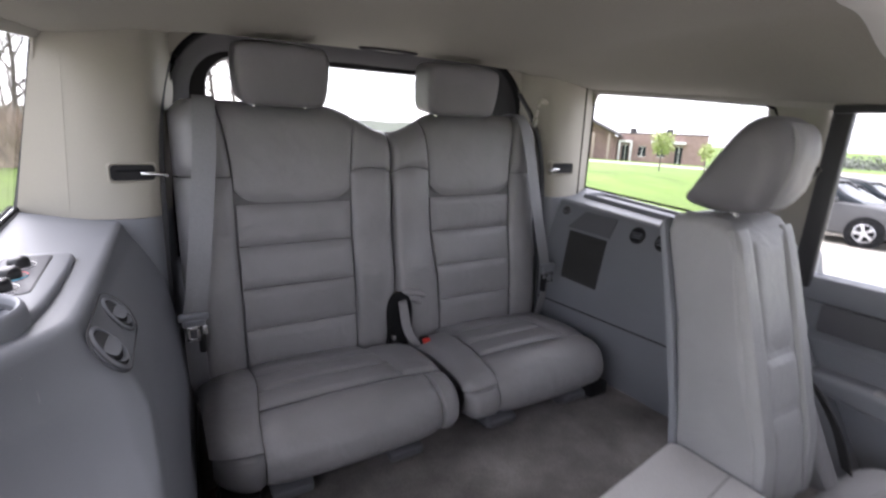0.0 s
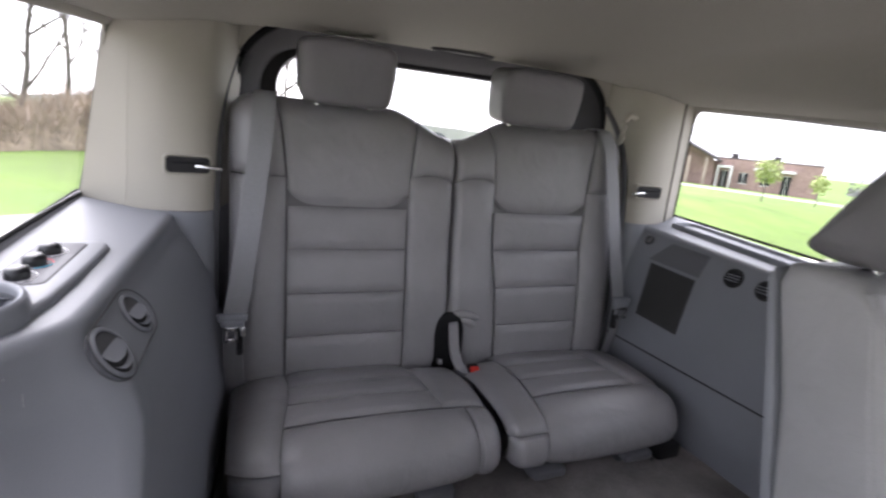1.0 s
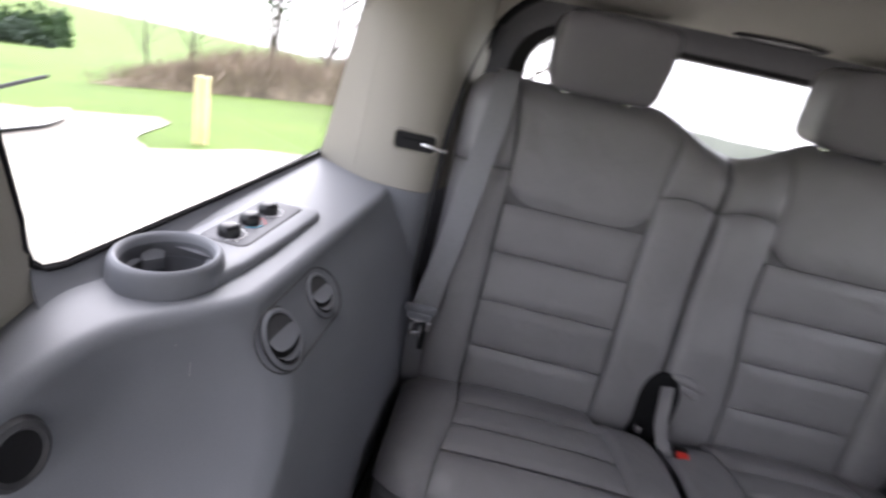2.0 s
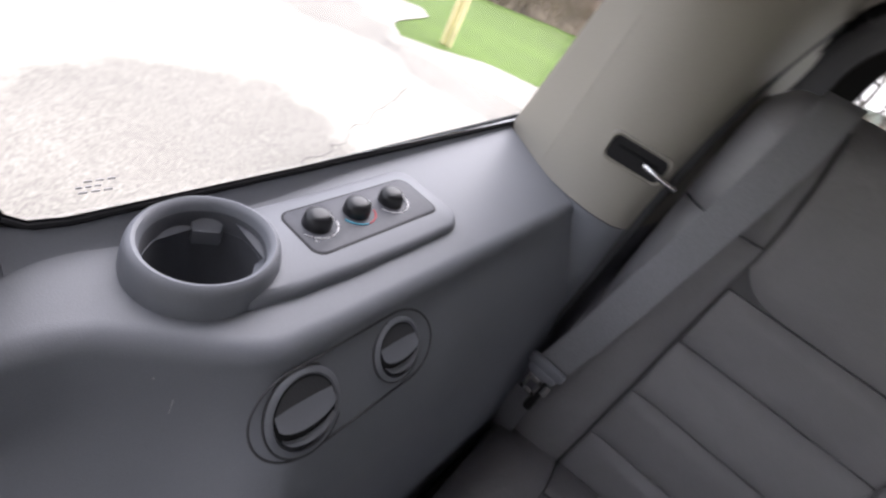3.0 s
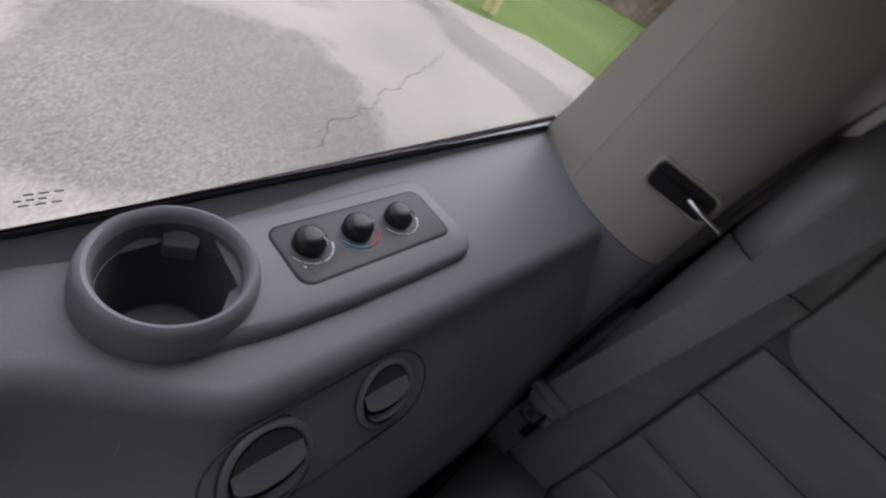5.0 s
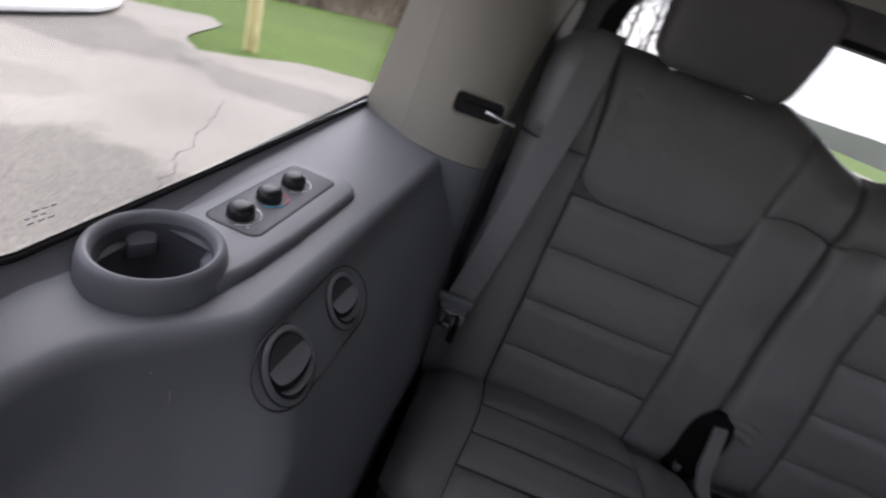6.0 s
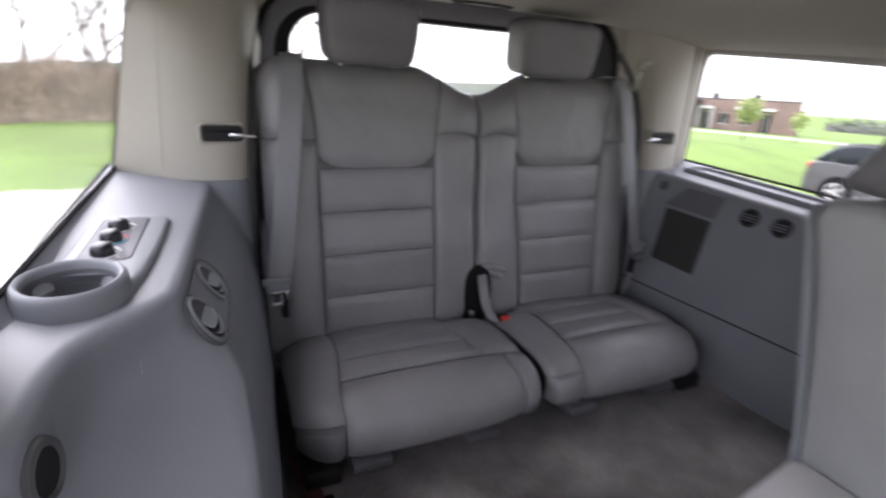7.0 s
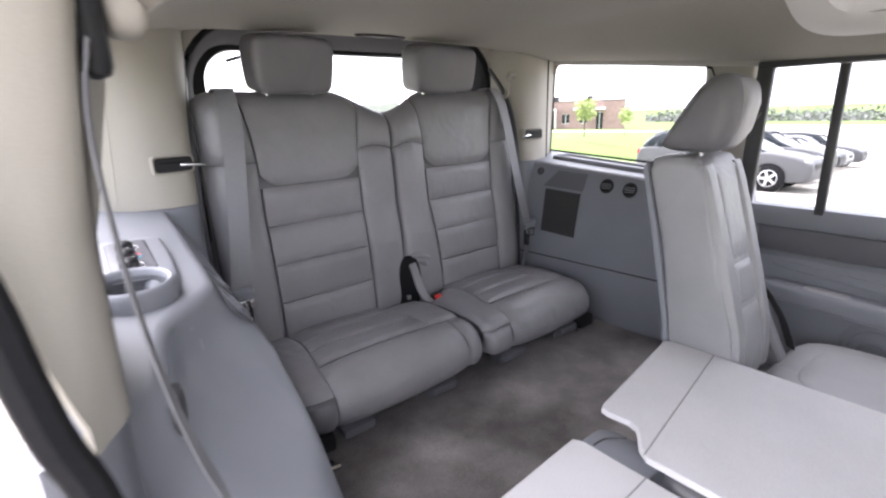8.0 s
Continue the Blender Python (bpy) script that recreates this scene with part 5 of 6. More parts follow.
def worn(m, areas):
    """Darker gravelly areas with ragged edges in a ground material: (x, y, half length, half width, turn, depth)."""
    n, l = m.node_tree.nodes, m.node_tree.links
    b, co = n["Principled BSDF"], n["Texture Coordinate"]
    ragged, gravel = n.new("ShaderNodeTexNoise"), n.new("ShaderNodeTexVoronoi")
    ragged.inputs["Scale"].default_value, ragged.inputs["Detail"].default_value, ragged.inputs["Roughness"].default_value = 1.6, 9, 0.62
    gravel.inputs["Scale"].default_value = 130
    l.new(co.outputs["Object"], ragged.inputs["Vector"])
    l.new(co.outputs["Object"], gravel.inputs["Vector"])
    colour = b.inputs["Base Color"].links[0].from_socket
    for x, y, rx, ry, turn, depth in areas:
        mp, ln, ad, ra, gr, mu, sc = (n.new("ShaderNode" + k) for k in ("Mapping", "VectorMath", "Math", "MapRange", "MapRange", "Math", "VectorMath"))
        mp.vector_type = "TEXTURE"
        mp.inputs["Location"].default_value, mp.inputs["Rotation"].default_value, mp.inputs["Scale"].default_value = (x, y, 0), (0, 0, turn), (rx, ry, 1)
        ln.operation, ad.operation, mu.operation, sc.operation = "LENGTH", "MULTIPLY_ADD", "MULTIPLY", "SCALE"
        l.new(co.outputs["Object"], mp.inputs["Vector"])
        l.new(mp.outputs[0], ln.inputs[0])
        l.new(ragged.outputs["Fac"], ad.inputs[0])
        ad.inputs[1].default_value = 1.1
        l.new(ln.outputs["Value"], ad.inputs[2])
        ra.inputs["From Min"].default_value, ra.inputs["From Max"].default_value = 1.46, 1.62
        ra.inputs["To Min"].default_value, ra.inputs["To Max"].default_value = 1.0 - depth, 1.0
        l.new(ad.outputs[0], ra.inputs["Value"])
        # single stones show where the surface has worn away
        gr.inputs["From Min"].default_value, gr.inputs["From Max"].default_value = 0.15, 0.85
        gr.inputs["To Min"].default_value, gr.inputs["To Max"].default_value = -0.35, 0.65
        l.new(gravel.outputs["Color"], gr.inputs["Value"])
        bare, fleck = n.new("ShaderNodeMath"), n.new("ShaderNodeMath")
        bare.operation, fleck.operation = "SUBTRACT", "MULTIPLY_ADD"
        bare.inputs[0].default_value = 1.06
        l.new(ra.outputs[0], bare.inputs[1])
        l.new(bare.outputs[0], fleck.inputs[0])
        l.new(gr.outputs[0], fleck.inputs[1])
        fleck.inputs[2].default_value = 1.0
        l.new(ra.outputs[0], mu.inputs[0])
        l.new(fleck.outputs[0], mu.inputs[1])
        l.new(colour, sc.inputs[0])
        l.new(mu.outputs[0], sc.inputs["Scale"])
        colour = sc.outputs[0]
    l.new(colour, b.inputs["Base Color"])


worn(ASPHALT, ((-2.75, 1.95, 0.85, 1.15, 0.35, 0.38), (-6.6, 5.0, 2.4, 1.0, 0.1, 0.35), (-2.6, 5.6, 1.8, 0.6, 0.15, 0.28), (-4.6, 2.9, 0.9, 0.5, 0.8, 0.18), (-1.6, 3.9, 0.7, 0.35, 0.5, 0.15)))
GRASS = material("spring_grass", (0.118, 0.180, 0.042), 0.9, grain=0.18, grain_scale=9, bump=0.3, bump_scale=40, stain=0.25, stain_scale=0.35, spec=0.2)
CRACK = material("dark_tar_crack", (0.09, 0.085, 0.08), 0.9, grain=0.2, grain_scale=60)
TWIGS = material("dry_brown_twigs", (0.30, 0.235, 0.18), 0.9, grain=0.4, grain_scale=1.5)
BARK = material("grey_bark", (0.10, 0.087, 0.076), 0.9, grain=0.3, grain_scale=20, bump=1.0, bump_scale=30)
LEAF = material("young_leaves", (0.36, 0.42, 0.17), 0.8, grain=0.3, grain_scale=4)
LEAF_DARK = material("dark_evergreen", (0.035, 0.07, 0.025), 0.9, grain=0.4, grain_scale=1.0)
YELLOW = material("faded_yellow_paint", (0.78, 0.69, 0.36), 0.6, grain=0.08, grain_scale=30, stain=0.12, stain_scale=5)
WHITE = material("weathered_white_paint", (0.75, 0.75, 0.73), 0.6, grain=0.05, stain=0.08)
BRICK = material("red_brown_brickwork", (0.29, 0.20, 0.18), 0.85, grain=0.2, grain_scale=3, stain=0.15, stain_scale=0.3)
TRUNK_POST = material("pale_brown_timber", (0.38, 0.31, 0.26), 0.85, grain=0.2, grain_scale=8)
ROOFING = material("dark_roofing", (0.06, 0.055, 0.055), 0.9, grain=0.2, grain_scale=2)
# haze is put into these greyed colours for the far woods and ridge
HAZY_WOODS = material("haze_grey_woods", (0.15, 0.152, 0.148), 1.0, grain=0.1, grain_scale=0.05)
HILL = material("haze_grey_ridge", (0.36, 0.355, 0.345), 1.0, grain=0.1, grain_scale=0.02)


def ground_z(x, y):
    """Land falling away past the lot on both sides to fit the camera's view."""
    return -(0.14 * max(0.0, min(x, 15) - 7.2) + 0.02 * max(0.0, min(x, 45) - 15)) * (1 - step01(8, 17, y)) - 0.034 * max(0.0, x - 12.0) * step01(12, 30, x) - 0.09 * max(0.0, min(-x, 140) - 6.5) + 0.02 * math.sin(x * 0.13) * math.sin(y * 0.11) * step01(9, 20, math.hypot(x, y))


def sunk(x, y):
    """How far the soil lies below the lot's paving."""
    e = table(((0, 8.5), (20, 9.6), (40, 18.5), (110, 50)), x)
    return (0.25 + 0.5 * step01(30, 45, x)) * step01(6, 8, x) * (1 - step01(115, 125, x)) * (1 - step01(e - 3.5, e - 2, y))


rows = []
for k in range(111):
    r = 3000 * (k / 110) ** 3.2
    ring = [(r * math.cos(2 * math.pi * i / 144), r * math.sin(2 * math.pi * i / 144)) for i in range(144)]
    rows.append([Vector((x, y, max(-30, ground_z(x, y)) - 0.015 - sunk(x, y))) for x, y in ring])
tagged(part("ground", grid(rows, close_u=True), GRASS), "bright green mown spring grass", "ground", kind="structure")


def lot_edge(x):
    y = table(((-30, 6.6), (-7, 6.8), (-6.4, 7.3), (-6.0, 8.1), (-5.55, 7.7), (-5.2, 6.6), (-4.95, 6.1), (-4.6, 5.95), (-4.3, 6.4), (-3.9, 7.3), (-3.1, 7.8), (0.0, 8.0), (2.6, 8.2), (3.0, 55), (7.6, 55), (8.2, 8.6), (14, 8.9), (20, 9.6), (40, 18.5), (110, 50)), x)
    return y + 0.10 * noise.noise((x * 1.7, 3, 0)) + 0.05 * noise.noise((x * 6, 9, 0))


xs = [lerp(-30, -8, k / 20) for k in range(20)] + [lerp(-8, 9, k / 120) for k in range(120)] + [lerp(9, 110, (k / 40) ** 1.6) for k in range(41)]
rows = []
for x in xs:
    e = lot_edge(x)
    rows.append([Vector((x, lerp(-40, e, 1 - (1 - j / 24) ** 2), ground_z(x, lerp(-40, e, 1 - (1 - j / 24) ** 2)) + 0.004)) for j in range(25)])
tagged(part("pavement", grid(rows), ASPHALT), "pale cracked asphalt of the parking lot", "pavement", kind="structure")


crack = [Vector((lerp(-2.2, -3.3, k / 72) + 0.10 * noise.noise((k * 0.15, 0, 0)) + 0.03 * noise.noise((k * 0.7, 1, 0)), lerp(2.15, 4.6, k / 72) + 0.06 * noise.noise((k * 0.27, 5, 0)) + 0.02 * noise.noise((k * 0.9, 6, 0)), 0.003)) for k in range(73)]
tagged(part("crack", tube(crack, [0.004 + 0.003 * noise.noise((k * 0.4, 2, 0)) for k in range(73)], 5), CRACK), "jagged dark crack in the asphalt", "crack", kind="structure")

# two slim yellow posts side by side
for bx, by in ((-4.56, 6.86), (-4.46, 6.89)):
    bollard = thing("bollard", (bx, by, 0), "slim faded yellow painted steel post at the lot's edge", "bollard", "yellow posts")
    part("post", lathe([(0.048, -0.02), (0.048, 0.90), (0.046, 0.915)], 24, Matrix.Translation((bx, by, 0))), YELLOW, bollard)
    part("cap", lathe([(0.050, 0.912), (0.050, 0.925), (0.034, 0.938), (0.0, 0.942)], 24, Matrix.Translation((bx, by, 0))), YELLOW, bollard)
# low white platform with a black rail
plat = thing("flat_trailer", (-6.0, 5.2, 0), "low white flat platform with a thin black tubular rail", "trailer")
part("deck", prism([(-5.60, 3.9), (-5.66, 4.9), (-5.76, 5.70), (-5.98, 6.20), (-6.33, 6.66), (-6.38, 6.50), (-6.30, 5.50), (-6.24, 3.9)], 0.055, 0.105, 0.008), WHITE, plat)
part("deck_edge", prism([(-5.62, 3.92), (-5.68, 4.9), (-5.78, 5.68), (-6.00, 6.17), (-6.32, 6.60), (-6.36, 6.48), (-6.28, 5.50), (-6.22, 3.92)], 0.030, 0.055, 0.002), RUBBER, plat, "dark strip under the deck's edge")
for x, y in ((-5.75, 4.2), (-6.15, 4.2), (-5.95, 5.8), (-6.20, 6.2)):
    part("foot", tube([(x, y, 0), (x, y, 0.035)], 0.03, 8), RUBBER, plat)
part("rail", tube(smooth_path([(-6.22, 4.05, 0.10), (-6.24, 4.20, 0.19), (-6.27, 4.8, 0.255), (-6.30, 5.52, 0.36), (-6.32, 6.0, 0.46), (-6.33, 6.34, 0.53)], 24), 0.028, 8), BLACK, plat, "thin black rail")

# brown scrub hedge
rng = random.Random(7)
line = smooth_path([(-11.4, 12.9, 0), (-9.9, 14.8, 0), (-8.0, 16.8, 0), (-5.0, 18.9, 0), (-1.5, 20.5, 0), (2.0, 23, 0), (4.0, 30, 0)], 80)
verts, faces = [], []
for k in range(17000):
    i = rng.randrange(80)
    c, grown = line[i], min(1.0, 0.15 + i / 20)
    d = rng.random() ** 0.8
    x, y = c.x + rng.uniform(-0.6, 0.6), c.y + 2.8 * d + rng.uniform(-0.4, 0.4)
    top = grown * (1.5 + 0.9 * d) * (0.8 + 0.4 * noise.noise((c.x * 0.35, c.y * 0.35, 0)))
    z0 = ground_z(x, y) + rng.uniform(-0.1, top * 0.75)
    ln = rng.uniform(0.35, 0.95) * grown
    a, tilt = rng.uniform(0, 6.28), rng.uniform(0.0, 0.9)
    w = rng.uniform(0.008, 0.022)
    dx, dy, dz = math.cos(a) * math.sin(tilt) * ln, math.sin(a) * math.sin(tilt) * ln, math.cos(tilt) * ln
    b = len(verts)
    verts += [(x - w, y, z0), (x + w, y, z0), (x + dx + w * 0.3, y + dy, z0 + dz), (x + dx - w * 0.3, y + dy, z0 + dz)]
    faces.append((b, b + 1, b + 2, b + 3))
me = bpy.data.meshes.new("scrub")
me.from_pydata(verts, [], faces)
me.materials.append(TWIGS)
tagged(new("hedge", me), "leafless brown scrub and brambles behind the grass", "hedge", kind="stuff")
rows = []
for k, c in enumerate(line):
    rows.append([Vector((c.x + 0.0, c.y + dy, ground_z(c.x, c.y + dy) + min(1.0, 0.1 + k / 20) * h * (0.8 + 0.4 * noise.noise((c.x * 0.35, c.y * 0.35, 0))) + 0.18 * noise.noise((c.x * 2, dy, 1)))) for dy, h in ((0.0, -0.1), (0.35, 0.55), (0.9, 1.05), (1.6, 1.5), (2.4, 1.75), (3.2, 1.6), (3.8, -0.1))])
tagged(part("undergrowth", grid(rows), material("matted_undergrowth", (0.26, 0.205, 0.15), 0.95, grain=0.5, grain_scale=4, bump=1.0, bump_scale=6, stain=0.4, stain_scale=0.8)), "matted brown undergrowth inside the scrub", "hedge", kind="stuff")


# dark wood at the foot of the falling field
rng = random.Random(31)
verts, faces = [], []
for k in range(5200):
    a = rng.uniform(-64, -43.2)
    r = rng.uniform(78, 92)
    x, y = r * math.sin(radians(a)), r * math.cos(radians(a))
    top = (2.6 + 0.9 * noise.noise((a * 0.5, 0, 4)) + 0.5 * noise.noise((a * 2.1, 0, 7))) * step01(-43.0, -45.0, a)
    z = ground_z(x, y) + max(0.0, top) * rng.random() ** 0.7
    w = rng.uniform(0.15, 0.45)
    t1, t2 = rng.uniform(0, 6.28), rng.uniform(-1, 1)
    b = len(verts)
    for q in range(4):
        ang = t1 + q * math.pi / 2
        verts.append((x + w * math.cos(ang), y + w * math.sin(ang) * t2, z + w * math.sin(ang) * 0.8))
    faces.append((b, b + 1, b + 2, b + 3))
me = bpy.data.meshes.new("far_wood")
me.from_pydata(verts, [], faces)
me.materials.append(material("dark_evergreen_leaves", (0.05, 0.075, 0.05), 0.9, grain=0.4, grain_scale=1.0))
tagged(new("far_wood", me), "dark evergreen wood beyond the falling field", "woods", kind="stuff")


def bare_tree(name, seed, height, spread):
    """A leafless tree: tapered trunk and limbs, and fine twigs."""
    r = random.Random(seed)
    tree = thing(name, (0, 0, 0), "tall leafless tree with fine bare branches", "tree", "bare trees")
    trunk, twigs = bmesh.new(), []

    def limb(p, d, ln, rad, depth):
        nonlocal trunk
        pts, q = [p.copy()], p.copy()
        n = 5
        for k in range(n):
            d = (d + Vector((r.uniform(-1, 1), r.uniform(-1, 1), r.uniform(-0.2, 0.6))) * 0.13 * (1 + depth * 0.5)).normalized()
            q = q + d * ln / n
            pts.append(q.copy())
        if depth < 3:
            trunk = merge(trunk, tube(pts, [rad * (1 - 0.55 * k / n) for k in range(n + 1)], 7 if depth == 0 else 5))
        else:
            twigs.append((pts, rad))
        if depth == 4:
            return
        count = (7, 5, 4, 4)[depth]
        for k in range(count):
            t = lerp(0.30 if depth else 0.14, 1.0, (k + r.random()) / count)
            i = min(n - 1, int(t * n))
            base = pts[i].lerp(pts[i + 1], t * n - i)
            side = Vector((r.uniform(-1, 1), r.uniform(-1, 1), r.uniform(-0.05, 0.5))).normalized()
            limb(base, (d * 0.55 + side * spread).normalized(), ln * r.uniform(0.45, 0.66), rad * (1 - 0.5 * t) * 0.52, depth + 1)

    limb(Vector((0, 0, -0.1)), Vector((0, 0, 1)), height * 0.62, height * 0.012, 0)
    part("trunk", trunk, BARK, tree)
    verts, faces = [], []
    for pts, rad in twigs:
        for a, b in zip(pts, pts[1:]):
            w = Vector((a.y - b.y, b.x - a.x, 0.01)).normalized() * max(rad * 0.9, 0.010)
            i = len(verts)
            verts += [tuple(a - w), tuple(a + w), tuple(b + w * 0.7), tuple(b - w * 0.7)]
            faces.append((i, i + 1, i + 2, i + 3))
    me = bpy.data.meshes.new("twigs")
    me.from_pydata(verts, [], faces)
    me.materials.append(BARK)
    tw = new("twigs", me)
    tw.parent = tree
    return tree


kinds = [bare_tree("bare_tree", 11, 11, 0.8), bare_tree("bare_tree", 23, 9, 0.9), bare_tree("bare_tree", 5, 13, 0.7)]
spots = [(-1.6, 24, 0, 1.0), (-3.4, 25.5, 1, 1.0), (-0.2, 27, 2, 0.95), (-5.2, 27, 0, 0.9), (-7.6, 24.5, 1, 1.1), (-9.2, 25, 2, 0.9), (-12.5, 26, 0, 0.9), (1.5, 29, 1, 1.0), (-6.4, 31, 2, 0.95),
         (-15.5, 24, 1, 0.8), (3.0, 33, 0, 1.1), (-2.6, 31, 0, 1.2), (-20, 27, 1, 0.8), (5.5, 40, 2, 1.0)]
for k, (x, y, kind, g) in enumerate(spots):
    m = Matrix.Translation((x, y, ground_z(x, y))) @ pose(0, 0, 0, 0, 0, 67 * k) @ Matrix.Scale(g, 4)
    if k < 3:
        kinds[kind].matrix_basis = m
    else:
        copy_thing(kinds[kind], m @ Matrix.Diagonal((*[1 / c for c in kinds[kind].scale], 1)))


def leafy(name, label, base, height, crown, count, size, mat, seed, group="", flat=1.0):
    """A young tree in leaf: thin trunk and a crown of small leaf clumps with gaps."""
    r = random.Random(seed)
    tree = thing(name, base, label, "tree", group)
    b = Vector(base)
    part("trunk", tube([b, b + Vector((0.02, 0, height * 0.5)), b + Vector((0, 0.02, height * 0.9))], [height * 0.014, height * 0.011, height * 0.004], 7), BARK, tree)
    verts, faces = [], []
    for k in range(count):
        a, e, q = r.uniform(0, 6.28), r.uniform(-1, 1), r.random() ** 0.45
        lump = 0.75 + 0.5 * noise.noise((math.cos(a) * 1.7 + seed, math.sin(a) * 1.7, e * 2))
        c = b + Vector((math.cos(a) * math.sqrt(1 - e * e) * q * crown * lump, math.sin(a) * math.sqrt(1 - e * e) * q * crown * lump, height * 0.62 + e * q * height * 0.36 * lump * flat))
        u, v = Vector((r.uniform(-1, 1), r.uniform(-1, 1), r.uniform(-1, 1))).normalized() * size, Vector((r.uniform(-1, 1), r.uniform(-1, 1), r.uniform(-1, 1))).normalized() * size
        i = len(verts)
        verts += [tuple(c - u), tuple(c + v), tuple(c + u), tuple(c - v)]
        faces.append((i, i + 1, i + 2, i + 3))
    me = bpy.data.meshes.new("crown")
    me.from_pydata([tuple(Vector(p) - b) for p in verts], [], faces)
    me.materials.append(mat)
    cr = new("crown", me)
    cr.parent = tree
    return tree


leafy("pine_tree", "thin ragged dark pine rising behind the scrub", (-11.2, 23.6, ground_z(-11.2, 23.6)), 8.5, 1.5, 420, 0.13, LEAF_DARK, 61)


def polar(az, d, z=None):
    x, y = d * math.sin(radians(az)), d * math.cos(radians(az))
    return (x, y, ground_z(x, y) if z is None else z)


leafy("sapling", "young tree with fresh yellow-green leaves on the lawn", polar(54.2, 33), 2.8, 0.95, 520, 0.10, LEAF, 3, "saplings")
leafy("sapling", "young tree with fresh yellow-green leaves on the lawn", polar(58.6, 40), 2.4, 0.7, 360, 0.09, LEAF, 4, "saplings")
leafy("sapling", "young tree with fresh yellow-green leaves on the lawn", polar(66.5, 60), 3.2, 1.6, 700, 0.15, LEAF, 8, "saplings")
# far woods
rng = random.Random(12)
verts, faces = [], []
for az0, az1, d0, d1, hh, n in ((-75, -42, 110, 150, 7.5, 9000), (-100, -75, 120, 160, 7, 2500)):
    for k in range(n):
        az = rng.uniform(az0, az1)
        d = rng.uniform(d0, d1)
        x, y, z = polar(az, d)
        top = hh * (0.7 + 0.5 * noise.noise((x * 0.09, y * 0.09, 0)) + 0.25 * noise.noise((x * 0.3, y * 0.3, 5)))
        c = Vector((x, y, z + rng.uniform(0, max(1.0, top))))
        u = Vector((rng.uniform(-1, 1), rng.uniform(-1, 1), rng.uniform(-1, 1))).normalized() * rng.uniform(0.4, 0.9)
        v = Vector((rng.uniform(-1, 1), rng.uniform(-1, 1), rng.uniform(-1, 1))).normalized() * rng.uniform(0.4, 0.9)
        i = len(verts)
        verts += [tuple(c - u), tuple(c + v), tuple(c + u), tuple(c - v)]
        faces.append((i, i + 1, i + 2, i + 3))
me = bpy.data.meshes.new("woods")
me.from_pydata(verts, [], faces)
me.materials.append(LEAF_DARK)
tagged(new("woods", me), "distant dark green tree line", "woods", kind="stuff")
verts, faces = [], []
for k in range(12000):
    x, y, z = polar(rng.uniform(61, 104), rng.uniform(320, 420))
    top = 9 * (0.6 + 0.5 * noise.noise((x * 0.03, y * 0.03, 2)) + 0.25 * noise.noise((x * 0.1, y * 0.1, 5)))
    c = Vector((x, y, z + rng.uniform(0, max(1.0, top))))
    u, v = (Vector((rng.uniform(-1, 1), rng.uniform(-1, 1), rng.uniform(-1, 1))).normalized() * rng.uniform(0.5, 1.0) for q in range(2))
    i = len(verts)
    verts += [tuple(c - u), tuple(c + v), tuple(c + u), tuple(c - v)]
    faces.append((i, i + 1, i + 2, i + 3))
me = bpy.data.meshes.new("hazy_woods")
me.from_pydata(verts, [], faces)
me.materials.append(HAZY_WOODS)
tagged(new("hazy_woods", me), "trees far beyond the parked cars, greyed for haze", "woods", kind="stuff")
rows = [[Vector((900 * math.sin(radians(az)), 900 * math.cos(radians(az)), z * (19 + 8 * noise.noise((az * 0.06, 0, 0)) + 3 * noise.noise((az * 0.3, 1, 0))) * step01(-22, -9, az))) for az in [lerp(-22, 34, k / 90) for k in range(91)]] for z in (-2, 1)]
tagged(part("backdrop", grid(rows), HILL), "low ridge on the horizon, greyed for haze", "backdrop", kind="structure")

# brick building across the lawn
bx, by, bz = polar(53.6, 76)
B = pose(bx, by, bz - 0.1, 0, 0, -53.6)
building = thing("brick_building", (bx, by, bz), "single-storey red-brown brick building with flat roof", "building")


def placed(bm, m=B):
    bm.transform(m)
    return bm


def wall_with_openings(x0, x1, z1, y, openings, d=0.3):
    """A front wall in pieces round its openings (x0, x1, z0, z1)."""
    bm = bmesh.new()
    cuts = sorted(openings)
    x = x0
    for a, b, lo, hi in cuts:
        bm = merge(bm, bevel_box((x + a) / 2, y, z1 / 2, a - x, d, z1, 0), bevel_box((a + b) / 2, y, (hi + z1) / 2, b - a, d, z1 - hi, 0))
        if lo > 0.05:
            bm = merge(bm, bevel_box((a + b) / 2, y, lo / 2, b - a, d, lo, 0))
        x = b
    return merge(bm, bevel_box((x + x1) / 2, y, z1 / 2, x1 - x, d, z1, 0))


openings = [(-4.0, -3.1, 0.0, 2.4), (-1.9, -0.9, 0.9, 2.3), (0.5, 1.5, 0.9, 2.3), (2.7, 3.6, 0.0, 2.4)]
part("wall", placed(wall_with_openings(-4.6, 6.4, 3.9, -4.0, openings)), BRICK, building)
part("side_wall", placed(merge(bevel_box(6.3, 0, 1.95, 0.3, 7.8, 3.9, 0), bevel_box(-4.5, 0, 1.95, 0.3, 7.8, 3.9, 0), bevel_box(0.9, 4, 1.95, 10.9, 0.3, 3.9, 0))), BRICK, building)
part("roof", placed(bevel_box(0.9, 0, 3.95, 11.2, 8.4, 0.14, 0.03)), ROOFING, building)
for x in (-2.9, 1.9):
    part("roof_vent", placed(merge(bevel_box(x, 0.5, 4.30, 0.8, 0.8, 0.6, 0.05), bevel_box(x, 0.5, 4.62, 0.95, 0.95, 0.08, 0.02))), ROOFING, building, "boxy roof vent")
